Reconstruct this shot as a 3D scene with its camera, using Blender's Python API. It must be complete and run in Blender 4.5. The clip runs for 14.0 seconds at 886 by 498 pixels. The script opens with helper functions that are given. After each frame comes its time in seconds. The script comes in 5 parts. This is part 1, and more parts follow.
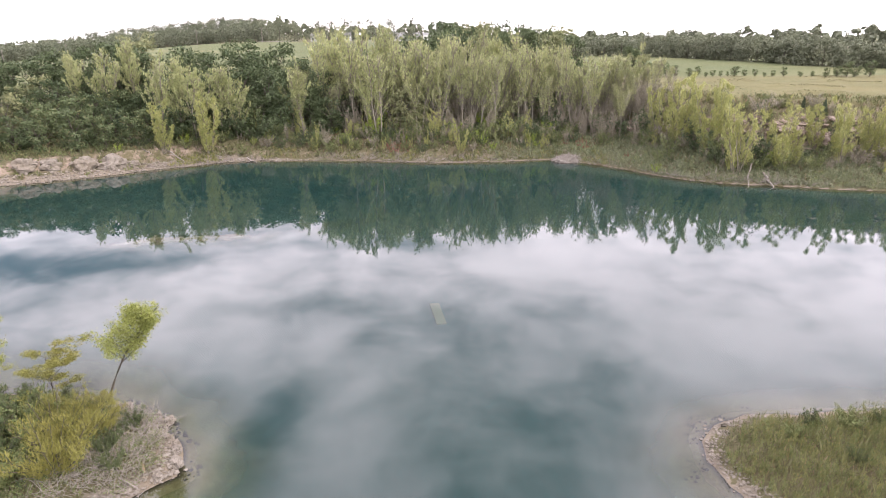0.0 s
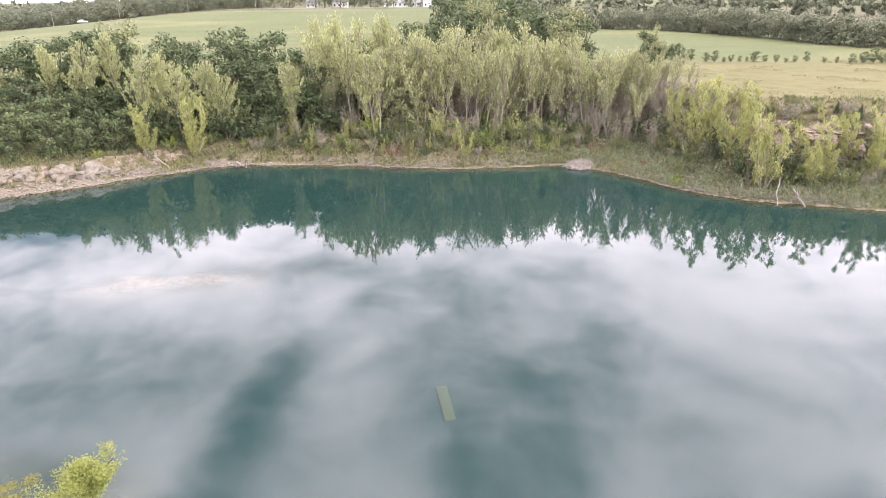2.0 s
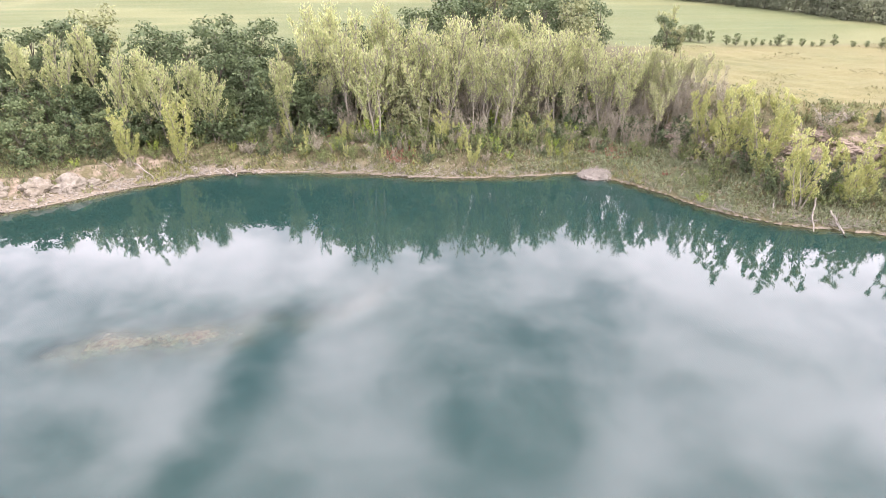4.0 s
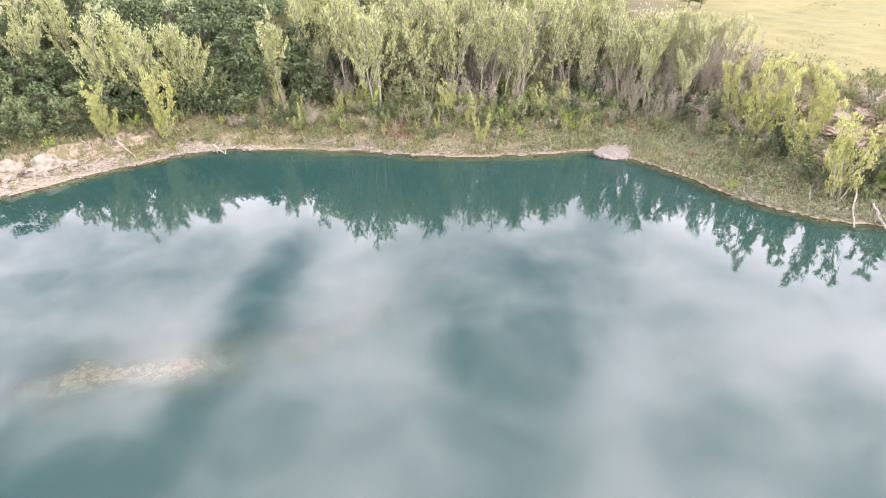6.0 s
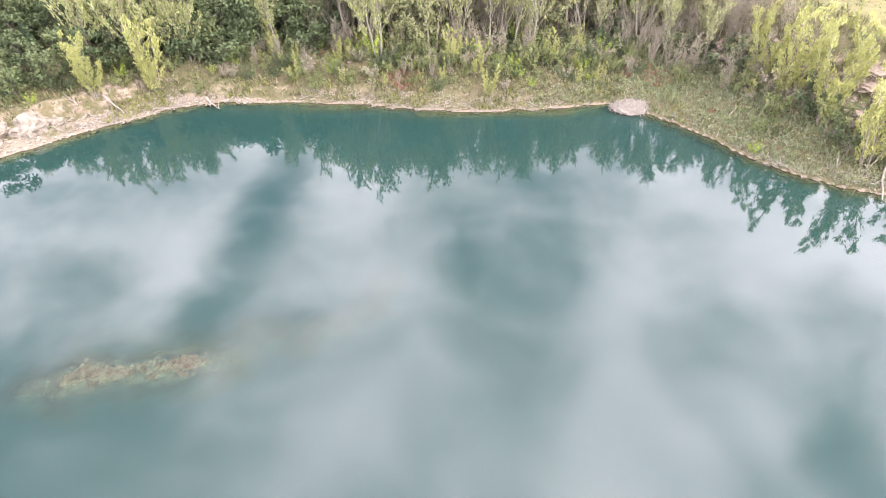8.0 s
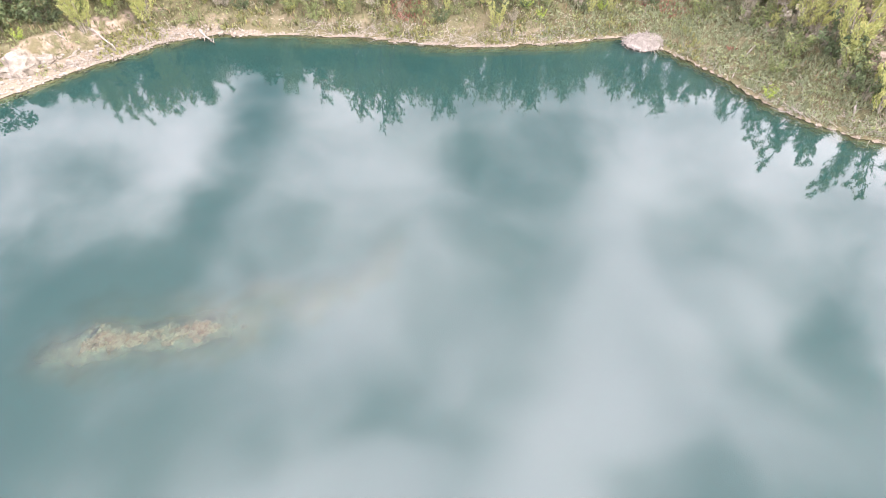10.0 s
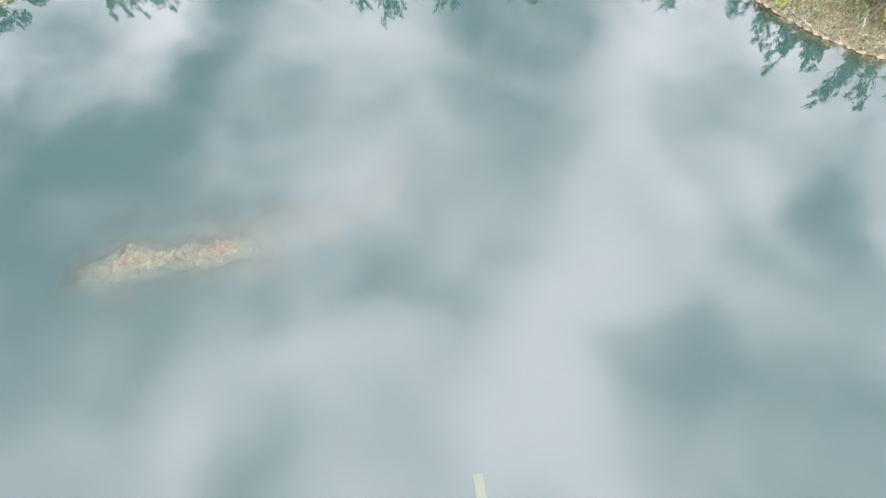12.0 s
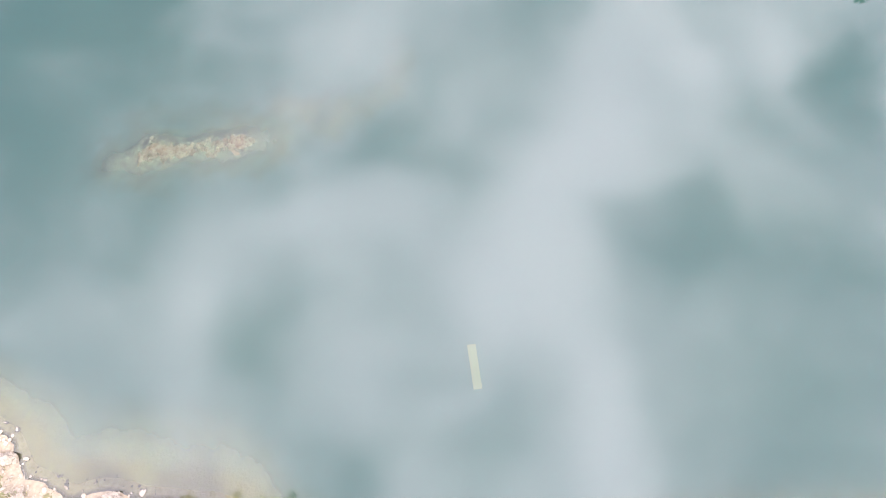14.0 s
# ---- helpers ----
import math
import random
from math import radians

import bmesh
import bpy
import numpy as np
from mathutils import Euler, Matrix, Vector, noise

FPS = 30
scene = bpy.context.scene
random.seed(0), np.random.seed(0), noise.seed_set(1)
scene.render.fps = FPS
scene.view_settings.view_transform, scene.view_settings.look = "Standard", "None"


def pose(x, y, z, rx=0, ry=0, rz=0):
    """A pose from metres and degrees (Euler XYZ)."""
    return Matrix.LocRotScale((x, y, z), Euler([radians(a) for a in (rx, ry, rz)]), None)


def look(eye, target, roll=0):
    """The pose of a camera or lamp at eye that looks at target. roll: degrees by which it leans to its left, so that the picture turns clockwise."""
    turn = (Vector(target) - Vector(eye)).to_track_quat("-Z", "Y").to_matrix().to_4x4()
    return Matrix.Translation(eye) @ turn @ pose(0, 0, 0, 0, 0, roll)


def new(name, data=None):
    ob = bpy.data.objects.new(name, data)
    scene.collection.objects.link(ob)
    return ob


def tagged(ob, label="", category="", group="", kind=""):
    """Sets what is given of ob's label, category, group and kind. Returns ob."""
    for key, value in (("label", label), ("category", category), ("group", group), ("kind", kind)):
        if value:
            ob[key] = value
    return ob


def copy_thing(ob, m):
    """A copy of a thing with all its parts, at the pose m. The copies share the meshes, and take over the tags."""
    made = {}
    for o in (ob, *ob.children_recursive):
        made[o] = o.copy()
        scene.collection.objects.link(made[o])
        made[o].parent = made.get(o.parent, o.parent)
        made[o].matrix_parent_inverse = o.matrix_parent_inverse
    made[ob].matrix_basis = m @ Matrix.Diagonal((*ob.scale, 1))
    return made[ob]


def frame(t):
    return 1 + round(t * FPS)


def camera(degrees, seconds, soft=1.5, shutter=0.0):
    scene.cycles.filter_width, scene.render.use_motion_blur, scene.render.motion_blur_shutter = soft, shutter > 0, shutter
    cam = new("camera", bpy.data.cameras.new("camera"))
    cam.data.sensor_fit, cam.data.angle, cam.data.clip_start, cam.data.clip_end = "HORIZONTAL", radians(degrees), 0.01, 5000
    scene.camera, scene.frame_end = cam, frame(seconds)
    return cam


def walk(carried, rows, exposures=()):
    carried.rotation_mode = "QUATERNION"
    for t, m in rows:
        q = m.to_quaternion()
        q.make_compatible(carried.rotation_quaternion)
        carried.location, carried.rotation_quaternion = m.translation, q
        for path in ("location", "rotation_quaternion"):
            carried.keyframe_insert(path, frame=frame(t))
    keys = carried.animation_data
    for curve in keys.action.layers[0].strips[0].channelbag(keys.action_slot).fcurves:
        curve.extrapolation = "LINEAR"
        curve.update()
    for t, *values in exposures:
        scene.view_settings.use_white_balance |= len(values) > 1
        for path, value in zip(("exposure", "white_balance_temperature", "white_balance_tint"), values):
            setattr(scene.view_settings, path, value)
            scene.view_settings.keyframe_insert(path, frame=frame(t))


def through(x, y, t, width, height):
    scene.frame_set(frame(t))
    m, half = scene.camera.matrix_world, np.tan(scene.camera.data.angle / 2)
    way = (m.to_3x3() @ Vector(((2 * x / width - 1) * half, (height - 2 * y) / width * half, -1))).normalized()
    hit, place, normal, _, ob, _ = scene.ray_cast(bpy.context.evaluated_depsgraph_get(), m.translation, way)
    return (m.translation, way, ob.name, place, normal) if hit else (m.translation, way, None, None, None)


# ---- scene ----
# ---- camera ----
cam = camera(71.3, 14.0, soft=0.9)
EXPOSURES = [(0.0, 0.1), (1.0, 0.28), (2.0, 0.53), (3.0, 0.66), (5.5, 0.94), (7.5, 1.12), (10.0, 1.24), (11.0, 1.27), (14.0, 1.28)]
PATH = [
    (0.0, (0.068, 0.227, 21.111), (0.134, 9.703, 17.917), -0.57),
    (0.5, (-0.007, 2.477, 22.536), (0.053, 11.914, 19.228), -0.57),
    (1.0, (-0.125, 4.722, 24.054), (-0.062, 14.104, 20.593), -0.53),
    (1.5, (-0.240, 7.047, 25.583), (-0.178, 16.369, 21.964), -0.53),
    (2.0, (-0.421, 9.382, 27.105), (-0.357, 18.644, 23.333), -0.57),
    (2.5, (-0.658, 11.759, 28.689), (-0.585, 20.955, 24.761), -0.57),
    (3.0, (-0.829, 14.190, 30.302), (-0.752, 23.317, 26.218), -0.56),
    (5.5, (-1.819, 26.636, 36.008), (-1.748, 35.271, 30.965), -0.53),
    (6.0, (-1.772, 28.620, 37.020), (-1.738, 37.069, 31.671), -0.74),
    (6.5, (-1.795, 30.435, 38.035), (-1.788, 38.686, 32.384), -0.90),
    (7.0, (-1.815, 32.124, 39.040), (-1.836, 40.166, 33.096), -1.09),
    (7.5, (-1.891, 33.677, 40.054), (-1.929, 41.505, 33.831), -1.15),
    (10.0, (-1.992, 39.582, 45.883), (-2.122, 45.964, 38.185), -1.71),
    (10.5, (-1.914, 40.390, 47.229), (-2.078, 46.357, 39.206), -1.96),
    (11.0, (-2.071, 40.967, 48.674), (-2.221, 46.519, 40.358), -1.75),
    (11.5, (-2.184, 41.523, 50.136), (-2.327, 46.611, 41.529), -1.86),
    (12.0, (-2.257, 41.916, 51.507), (-2.407, 46.533, 42.638), -2.08),
    (12.5, (-2.257, 42.138, 52.971), (-2.420, 46.258, 43.860), -2.50),
    (13.0, (-2.261, 42.270, 54.484), (-2.430, 45.893, 45.165), -2.62),
    (13.5, (-2.202, 42.297, 56.017), (-2.375, 45.420, 46.518), -2.79),
    (14.0, (-2.140, 42.144, 57.469), (-2.302, 44.777, 47.823), -2.97),
]
walk(cam, [(t, look(eye, target, roll)) for t, eye, target, roll in PATH], EXPOSURES)


# ---- daylight ----
TO_SUN = Vector((0.72, -0.42, 0.66)).normalized()
SKY_STRENGTH, CLOUD_LOW, CLOUD_HIGH = 0.12, 29.0, 39.0

world = bpy.data.worlds.new("sky")
scene.world = world
world.use_nodes = True
wn, wl = world.node_tree.nodes, world.node_tree.links
wn.clear()


def wmath(op, a, b=None, c=None):
    n = wn.new("ShaderNodeMath")
    n.operation = op
    for i, v in enumerate((a, b, c)):
        if v is None:
            continue
        if isinstance(v, (int, float)):
            n.inputs[i].default_value = v
        else:
            wl.new(v, n.inputs[i])
    return n.outputs[0]


sky = wn.new("ShaderNodeTexSky")
sky.sky_type, sky.sun_disc = "NISHITA", False
sky.sun_elevation, sky.sun_rotation = math.asin(TO_SUN.z), math.atan2(TO_SUN.x, TO_SUN.y)
sky.air_density, sky.dust_density = 1.0, 1.2
where = wn.new("ShaderNodeTexCoord")
axes = wn.new("ShaderNodeSeparateXYZ")
wl.new(where.outputs["Generated"], axes.inputs[0])
lift = wmath("ADD", wmath("MAXIMUM", axes.outputs[2], 0.0), 0.1)
cu, cv = wmath("DIVIDE", axes.outputs[0], lift), wmath("DIVIDE", axes.outputs[1], lift)
swirl_at = wn.new("ShaderNodeCombineXYZ")
wl.new(cu, swirl_at.inputs[0]), wl.new(cv, swirl_at.inputs[1])
swirl = wn.new("ShaderNodeTexNoise")
swirl.inputs["Scale"].default_value, swirl.inputs["Detail"].default_value = 3.2, 3.2
wl.new(swirl_at.outputs[0], swirl.inputs["Vector"])
swirled = wn.new("ShaderNodeSeparateColor")
wl.new(swirl.outputs["Color"], swirled.inputs[0])
cu = wmath("ADD", cu, wmath("MULTIPLY", wmath("SUBTRACT", swirled.outputs[0], 0.5), 0.2))
cv = wmath("ADD", cv, wmath("MULTIPLY", wmath("SUBTRACT", swirled.outputs[1], 0.5), 0.2))
flat = wn.new("ShaderNodeCombineXYZ")
wl.new(cu, flat.inputs[0]), wl.new(cv, flat.inputs[1])


def cloud_noise(scale, detail, rough, offset, warp):
    shift = wn.new("ShaderNodeVectorMath")
    shift.operation = "ADD"
    shift.inputs[1].default_value = offset
    wl.new(flat.outputs[0], shift.inputs[0])
    n = wn.new("ShaderNodeTexNoise")
    n.inputs["Scale"].default_value, n.inputs["Detail"].default_value = scale, detail
    n.inputs["Roughness"].default_value, n.inputs["Distortion"].default_value = rough, warp
    wl.new(shift.outputs[0], n.inputs["Vector"])
    return n.outputs[0]


cover = wmath("MULTIPLY_ADD", cloud_noise(2.1, 3.5, 0.48, (3.0, 1.0, 0.0), 0.1), 0.55, 0.32)
cover = wmath("MULTIPLY_ADD", cloud_noise(6.0, 5.0, 0.55, (8.0, 2.0, 0.0), 0.08), 0.66, cover)
# gaps in the cloud deck and its thick banks: place, reach, turn in degrees and weight
HIGH_GAPS = [(-0.39, 1.32, 0.055, 0.14, -6, 0.5), (-0.41, 1.10, 0.065, 0.15, -4, 0.65), (-0.46, 0.84, 0.07, 0.13, -20, 0.38), (-0.58, 0.66, 0.08, 0.17, -60, 0.6),
             (-0.34, 1.80, 0.2, 0.07, -8, 0.45), (-0.22, 1.60, 0.07, 0.06, 0, 0.35), (-1.35, 2.05, 0.42, 0.13, 10, 0.8), (-0.18, 2.33, 0.3, 0.09, 0, 0.5),
             (0.2, 1.2, 0.22, 0.26, 0, 0.36), (-0.74, 0.94, 0.1, 0.12, -20, 0.25), (-0.86, 1.25, 0.2, 0.09, 10, 0.2), (0.12, 0.86, 0.12, 0.22, 0, 0.25)]
LOW_GAPS = [(-0.70, 0.36, 0.12, 0.2, 0, 0.6), (-0.72, 0.70, 0.14, 0.1, 0, 0.4), (-0.07, 0.42, 0.12, 0.08, -30, 0.3), (0.36, 0.26, 0.13, 0.07, -10, 0.55),
            (0.47, 0.22, 0.13, 0.07, 0, 0.5), (0.42, 0.02, 0.1, 0.12, 0, 0.5), (0.58, 0.0, 0.1, 0.16, 0, 0.35), (-0.26, 0.09, 0.07, 0.1, -20, 0.55),
            (0.48, 0.80, 0.07, 0.08, 0, 0.25), (0.62, 0.55, 0.06, 0.12, 20, 0.5), (-0.17, -0.08, 0.12, 0.06, 0, 0.3), (0.04, 0.98, 0.05, 0.12, 0, 0.25), (-0.5, 0.5, 0.16, 0.07, -30, 0.3), (-0.54, 0.33, 0.16, 0.14, 0, 0.38)]
HIGH_BANKS = [(0.3, 2.15, 0.6, 0.3, 0, 0.4), (-0.8, 1.98, 0.3, 0.2, 0, 0.5), (1.3, 1.7, 0.6, 0.6, 0, 0.4), (-0.30, 1.62, 0.12, 0.12, 0, 0.3), (-0.85, 1.6, 0.2, 0.14, 0, 0.35),
              (-0.55, 1.02, 0.075, 0.15, -14, 0.6), (-0.2, 1.12, 0.1, 0.2, -15, 0.3), (0.68, 1.0, 0.16, 0.16, 20, 0.45), (0.9, 0.92, 0.1, 0.12, 0, 0.45), (0.75, 1.5, 0.3, 0.2, 0, 0.35)]
LOW_BANKS = [(0.32, 0.72, 0.08, 0.16, 10, 0.55), (0.21, 0.42, 0.07, 0.2, -15, 0.6), (0.10, 0.22, 0.08, 0.14, -40, 0.4), (0.22, -0.04, 0.055, 0.16, 18, 0.7), (0.40, 0.92, 0.08, 0.1, 0, 0.35),
             (0.52, 0.60, 0.07, 0.1, 20, 0.35), (-0.2, 0.28, 0.12, 0.06, 15, 0.3), (-0.36, 0.08, 0.06, 0.12, 0, 0.3), (-0.1, 0.86, 0.1, 0.12, 0, 0.3), (-0.13, 0.62, 0.1, 0.08, 0, 0.2), (0.36, 0.53, 0.06, 0.08, 0, 0.3)]
for sign, deck in ((-1, HIGH_GAPS + LOW_GAPS), (1, HIGH_BANKS + LOW_BANKS)):
    for u0, v0, ru, rv, turn, weight in deck:
        ca, sa = math.cos(radians(turn)), math.sin(radians(turn))
        du, dv = wmath("SUBTRACT", cu, u0), wmath("SUBTRACT", cv, v0)
        across = wmath("MULTIPLY_ADD", du, ca / ru, wmath("MULTIPLY", dv, sa / ru))
        length = wmath("MULTIPLY_ADD", dv, ca / rv, wmath("MULTIPLY", du, -sa / rv))
        bell = wmath("POWER", 2.718, wmath("MULTIPLY", wmath("MULTIPLY_ADD", across, across, wmath("MULTIPLY", length, length)), -0.8))
        cover = wmath("MULTIPLY_ADD", bell, sign * weight * 0.5, cover)
mask = wn.new("ShaderNodeMapRange")
mask.interpolation_type = "SMOOTHSTEP"
mask.inputs["From Min"].default_value, mask.inputs["From Max"].default_value = 0.48, 1.32
# a thin veil lies over the gaps high up
veil = wn.new("ShaderNodeMapRange")
veil.inputs["From Min"].default_value, veil.inputs["From Max"].default_value = 0.58, 0.88
veil.inputs["To Min"].default_value, veil.inputs["To Max"].default_value = 0.06, 0.31
wl.new(axes.outputs[2], veil.inputs["Value"])
wl.new(veil.outputs[0], mask.inputs["To Min"])
wl.new(cover, mask.inputs["Value"])
# cloud closes up towards the horizon
haze = wn.new("ShaderNodeMapRange")
haze.interpolation_type = "SMOOTHSTEP"
haze.inputs["From Min"].default_value, haze.inputs["From Max"].default_value = 0.30, 0.02
wl.new(axes.outputs[2], haze.inputs["Value"])
blend = wn.new("ShaderNodeMix")
blend.data_type = "RGBA"
wl.new(wmath("MAXIMUM", mask.outputs[0], haze.outputs[0]), blend.inputs["Factor"])
wl.new(sky.outputs[0], blend.inputs[6])
# the cloud is brightest high up
deep = wn.new("ShaderNodeMapRange")
deep.inputs["From Min"].default_value, deep.inputs["From Max"].default_value = 0.25, 0.9
deep.inputs["To Min"].default_value, deep.inputs["To Max"].default_value = CLOUD_LOW, CLOUD_HIGH
wl.new(axes.outputs[2], deep.inputs["Value"])
white = wn.new("ShaderNodeVectorMath")
white.operation = "SCALE"
white.inputs[0].default_value = (1.06, 0.97, 1.05)
wl.new(deep.outputs[0], white.inputs["Scale"])
wl.new(white.outputs[0], blend.inputs[7])
back = wn.new("ShaderNodeBackground")
back.inputs["Strength"].default_value = SKY_STRENGTH
wl.new(blend.outputs[2], back.inputs["Color"])
wout = wn.new("ShaderNodeOutputWorld")
wl.new(back.outputs[0], wout.inputs["Surface"])

sun = new("sun", bpy.data.lights.new("sun", "SUN"))
sun.data.energy, sun.data.angle, sun.data.color = 2.6, radians(8), (1.0, 0.93, 0.80)
sun.matrix_world = look(TO_SUN * 300, (0, 0, 0))


# ---- materials ----
class Nodes:
    """A node material under construction."""

    def __init__(self, name):
        self.material = bpy.data.materials.new(name)
        self.material.use_nodes = True
        self.tree = self.material.node_tree
        self.tree.nodes.clear()
        self.out = self.add("ShaderNodeOutputMaterial")

    def add(self, kind, **inputs):
        n = self.tree.nodes.new(kind)
        for key, v in inputs.items():
            self.put(n.inputs[key.replace("_", " ")], v)
        return n

    def put(self, socket, v):
        if isinstance(v, bpy.types.NodeSocket):
            self.tree.links.new(v, socket)
        else:
            socket.default_value = (*v, 1) if isinstance(v, tuple) and len(v) == 3 and socket.type == "RGBA" else v

    def math(self, op, a, b=0.0):
        n = self.tree.nodes.new("ShaderNodeMath")
        n.operation = op
        self.put(n.inputs[0], a), self.put(n.inputs[1], b)
        return n.outputs[0]

    def mix(self, fac, a, b):
        n = self.tree.nodes.new("ShaderNodeMix")
        n.data_type = "RGBA"
        self.put(n.inputs["Factor"], fac), self.put(n.inputs[6], a), self.put(n.inputs[7], b)
        return n.outputs[2]

    def place(self):
        return self.add("ShaderNodeTexCoord").outputs["Object"]

    def position(self):
        return self.add("ShaderNodeNewGeometry").outputs["Position"]

    def noise(self, at, scale, detail=4.0, rough=0.55, lo=0.3, hi=0.7):
        n = self.add("ShaderNodeTexNoise", Vector=at, Scale=scale, Detail=detail, Roughness=rough)
        m = self.add("ShaderNodeMapRange", Value=n.outputs[0], From_Min=lo, From_Max=hi)
        return m.outputs[0]

    def stretch(self, at, x, y, z):
        n = self.tree.nodes.new("ShaderNodeVectorMath")
        n.operation = "MULTIPLY"
        self.put(n.inputs[0], at), self.put(n.inputs[1], (x, y, z))
        return n.outputs[0]

    def bump(self, height, strength, distance):
        return self.add("ShaderNodeBump", Height=height, Strength=strength, Distance=distance).outputs[0]

    def surface(self, socket):
        self.put(self.out.inputs["Surface"], socket)
        return self.material

    def plain(self, colour, rough=0.8, normal=None, metal=0.0):
        b = self.add("ShaderNodeBsdfPrincipled", Base_Color=colour, Roughness=rough, Metallic=metal)
        b.inputs["Specular IOR Level"].default_value = 0.3
        if normal is not None:
            self.put(b.inputs["Normal"], normal)
        return self.surface(b.outputs[0])


def leaf_material(name, dark, light, through=0.3, odd=None, patch=0.9):
    n = Nodes(name)
    island = n.add("ShaderNodeNewGeometry").outputs["Random Per Island"]
    whole = n.add("ShaderNodeObjectInfo").outputs["Random"]
    colour = n.mix(n.math("ADD", n.math("MULTIPLY", n.math("POWER", island, 1.3), 0.62), n.math("MULTIPLY", whole, 0.38)), dark, light)
    clump = n.noise(n.place(), patch, 3.0)
    colour = n.mix(n.math("MULTIPLY", clump, 0.25 if patch > 0.5 else 0.6), colour, light)
    if odd:
        colour = n.mix(n.math("MULTIPLY", n.math("GREATER_THAN", island, 0.9), 0.6), colour, odd)
    face = n.add("ShaderNodeBsdfPrincipled", Base_Color=colour, Roughness=0.62)
    face.inputs["Specular IOR Level"].default_value = 0.25
    glow = n.add("ShaderNodeBsdfTranslucent", Color=colour)
    both = n.add("ShaderNodeMixShader", Fac=through)
    n.put(both.inputs[1], face.outputs[0]), n.put(both.inputs[2], glow.outputs[0])
    return n.surface(both.outputs[0])


def bark_material(name, dark, light):
    n = Nodes(name)
    at = n.place()
    streak = n.noise(n.stretch(at, 6, 6, 1.2), 2.0, 5.0)
    colour = n.mix(streak, dark, light)
    colour = n.mix(n.math("MULTIPLY", n.noise(at, 0.7), 0.4), colour, dark)
    return n.plain(colour, 0.85, n.bump(streak, 0.4, 0.03))


def rock_material(name, dark, light, stain):
    n = Nodes(name)
    at = n.position()
    colour = n.mix(n.noise(at, 1.7, 6.0), dark, light)
    colour = n.mix(n.math("MULTIPLY", n.noise(at, 0.35, 3.0, 0.6, 0.45, 0.7), 0.5), colour, stain)
    each = n.add("ShaderNodeNewGeometry").outputs["Random Per Island"]
    colour = n.mix(n.math("MULTIPLY", n.math("POWER", each, 2.0), 0.8), colour, light)
    return n.plain(colour, 0.85, n.bump(n.noise(at, 6.0, 6.0), 0.5, 0.06))


M = {
    "poplar": leaf_material("poplar_leaves", (0.205, 0.232, 0.10), (0.48, 0.50, 0.245), 0.38, (0.40, 0.34, 0.2)),
    "willow": leaf_material("willow_leaves", (0.20, 0.22, 0.075), (0.45, 0.46, 0.185), 0.38, (0.38, 0.31, 0.14)),
    "broad": leaf_material("broad_leaves", (0.038, 0.06, 0.028), (0.10, 0.125, 0.058), 0.22),
    "mid": leaf_material("mixed_green_leaves", (0.056, 0.08, 0.038), (0.14, 0.168, 0.076), 0.24, (0.16, 0.13, 0.065)),
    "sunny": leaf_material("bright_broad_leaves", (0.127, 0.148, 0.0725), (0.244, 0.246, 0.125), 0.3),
    "shrub": leaf_material("shrub_leaves", (0.08, 0.112, 0.042), (0.205, 0.225, 0.092), 0.25, (0.22, 0.18, 0.1)),
    "lime": leaf_material("lime_leaves", (0.16, 0.24, 0.035), (0.30, 0.36, 0.075), 0.35),
    "cedar": leaf_material("cedar_needles", (0.0265, 0.0443, 0.025), (0.053, 0.0739, 0.0375), 0.1),
    "weed": leaf_material("weeds", (0.09, 0.10, 0.046), (0.22, 0.205, 0.11), 0.25, (0.26, 0.17, 0.12)),
    "reed": leaf_material("grey_green_weeds", (0.09, 0.112, 0.062), (0.225, 0.24, 0.145), 0.25),
    "rust": leaf_material("rusty_weeds", (0.148, 0.069, 0.05), (0.233, 0.118, 0.0875), 0.2),
    "fresh": leaf_material("fresh_weeds", (0.075, 0.092, 0.034), (0.27, 0.265, 0.105), 0.3, (0.28, 0.22, 0.11)),
    "sapling": leaf_material("sapling_leaves", (0.15, 0.185, 0.05), (0.35, 0.36, 0.11), 0.35),
    "feather": leaf_material("feathery_leaves", (0.12, 0.125, 0.036), (0.32, 0.30, 0.088), 0.35),
    "twig": leaf_material("dry_twiggy_leaves", (0.175, 0.155, 0.118), (0.33, 0.295, 0.235), 0.2, (0.22, 0.21, 0.10)),
    # paler and greyer than near leaves: the haze of distance is in the colour
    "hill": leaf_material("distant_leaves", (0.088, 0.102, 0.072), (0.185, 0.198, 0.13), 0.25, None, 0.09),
    "pale_bark": bark_material("pale_bark", (0.14, 0.125, 0.10), (0.29, 0.265, 0.22)),
    "dark_bark": bark_material("dark_bark", (0.05, 0.045, 0.035), (0.13, 0.11, 0.09)),
    "dead": bark_material("weathered_wood", (0.15, 0.13, 0.115), (0.33, 0.30, 0.27)),
    "lime_rock": rock_material("limestone", (0.115, 0.098, 0.082), (0.225, 0.2, 0.172), (0.16, 0.128, 0.092)),
    "cliff": rock_material("cliff_rock", (0.13, 0.10, 0.08), (0.25, 0.20, 0.165), (0.16, 0.13, 0.085)),
    "reef_rock": rock_material("reef_rock", (0.34, 0.25, 0.16), (0.95, 0.88, 0.70), (0.70, 0.36, 0.25)),
}


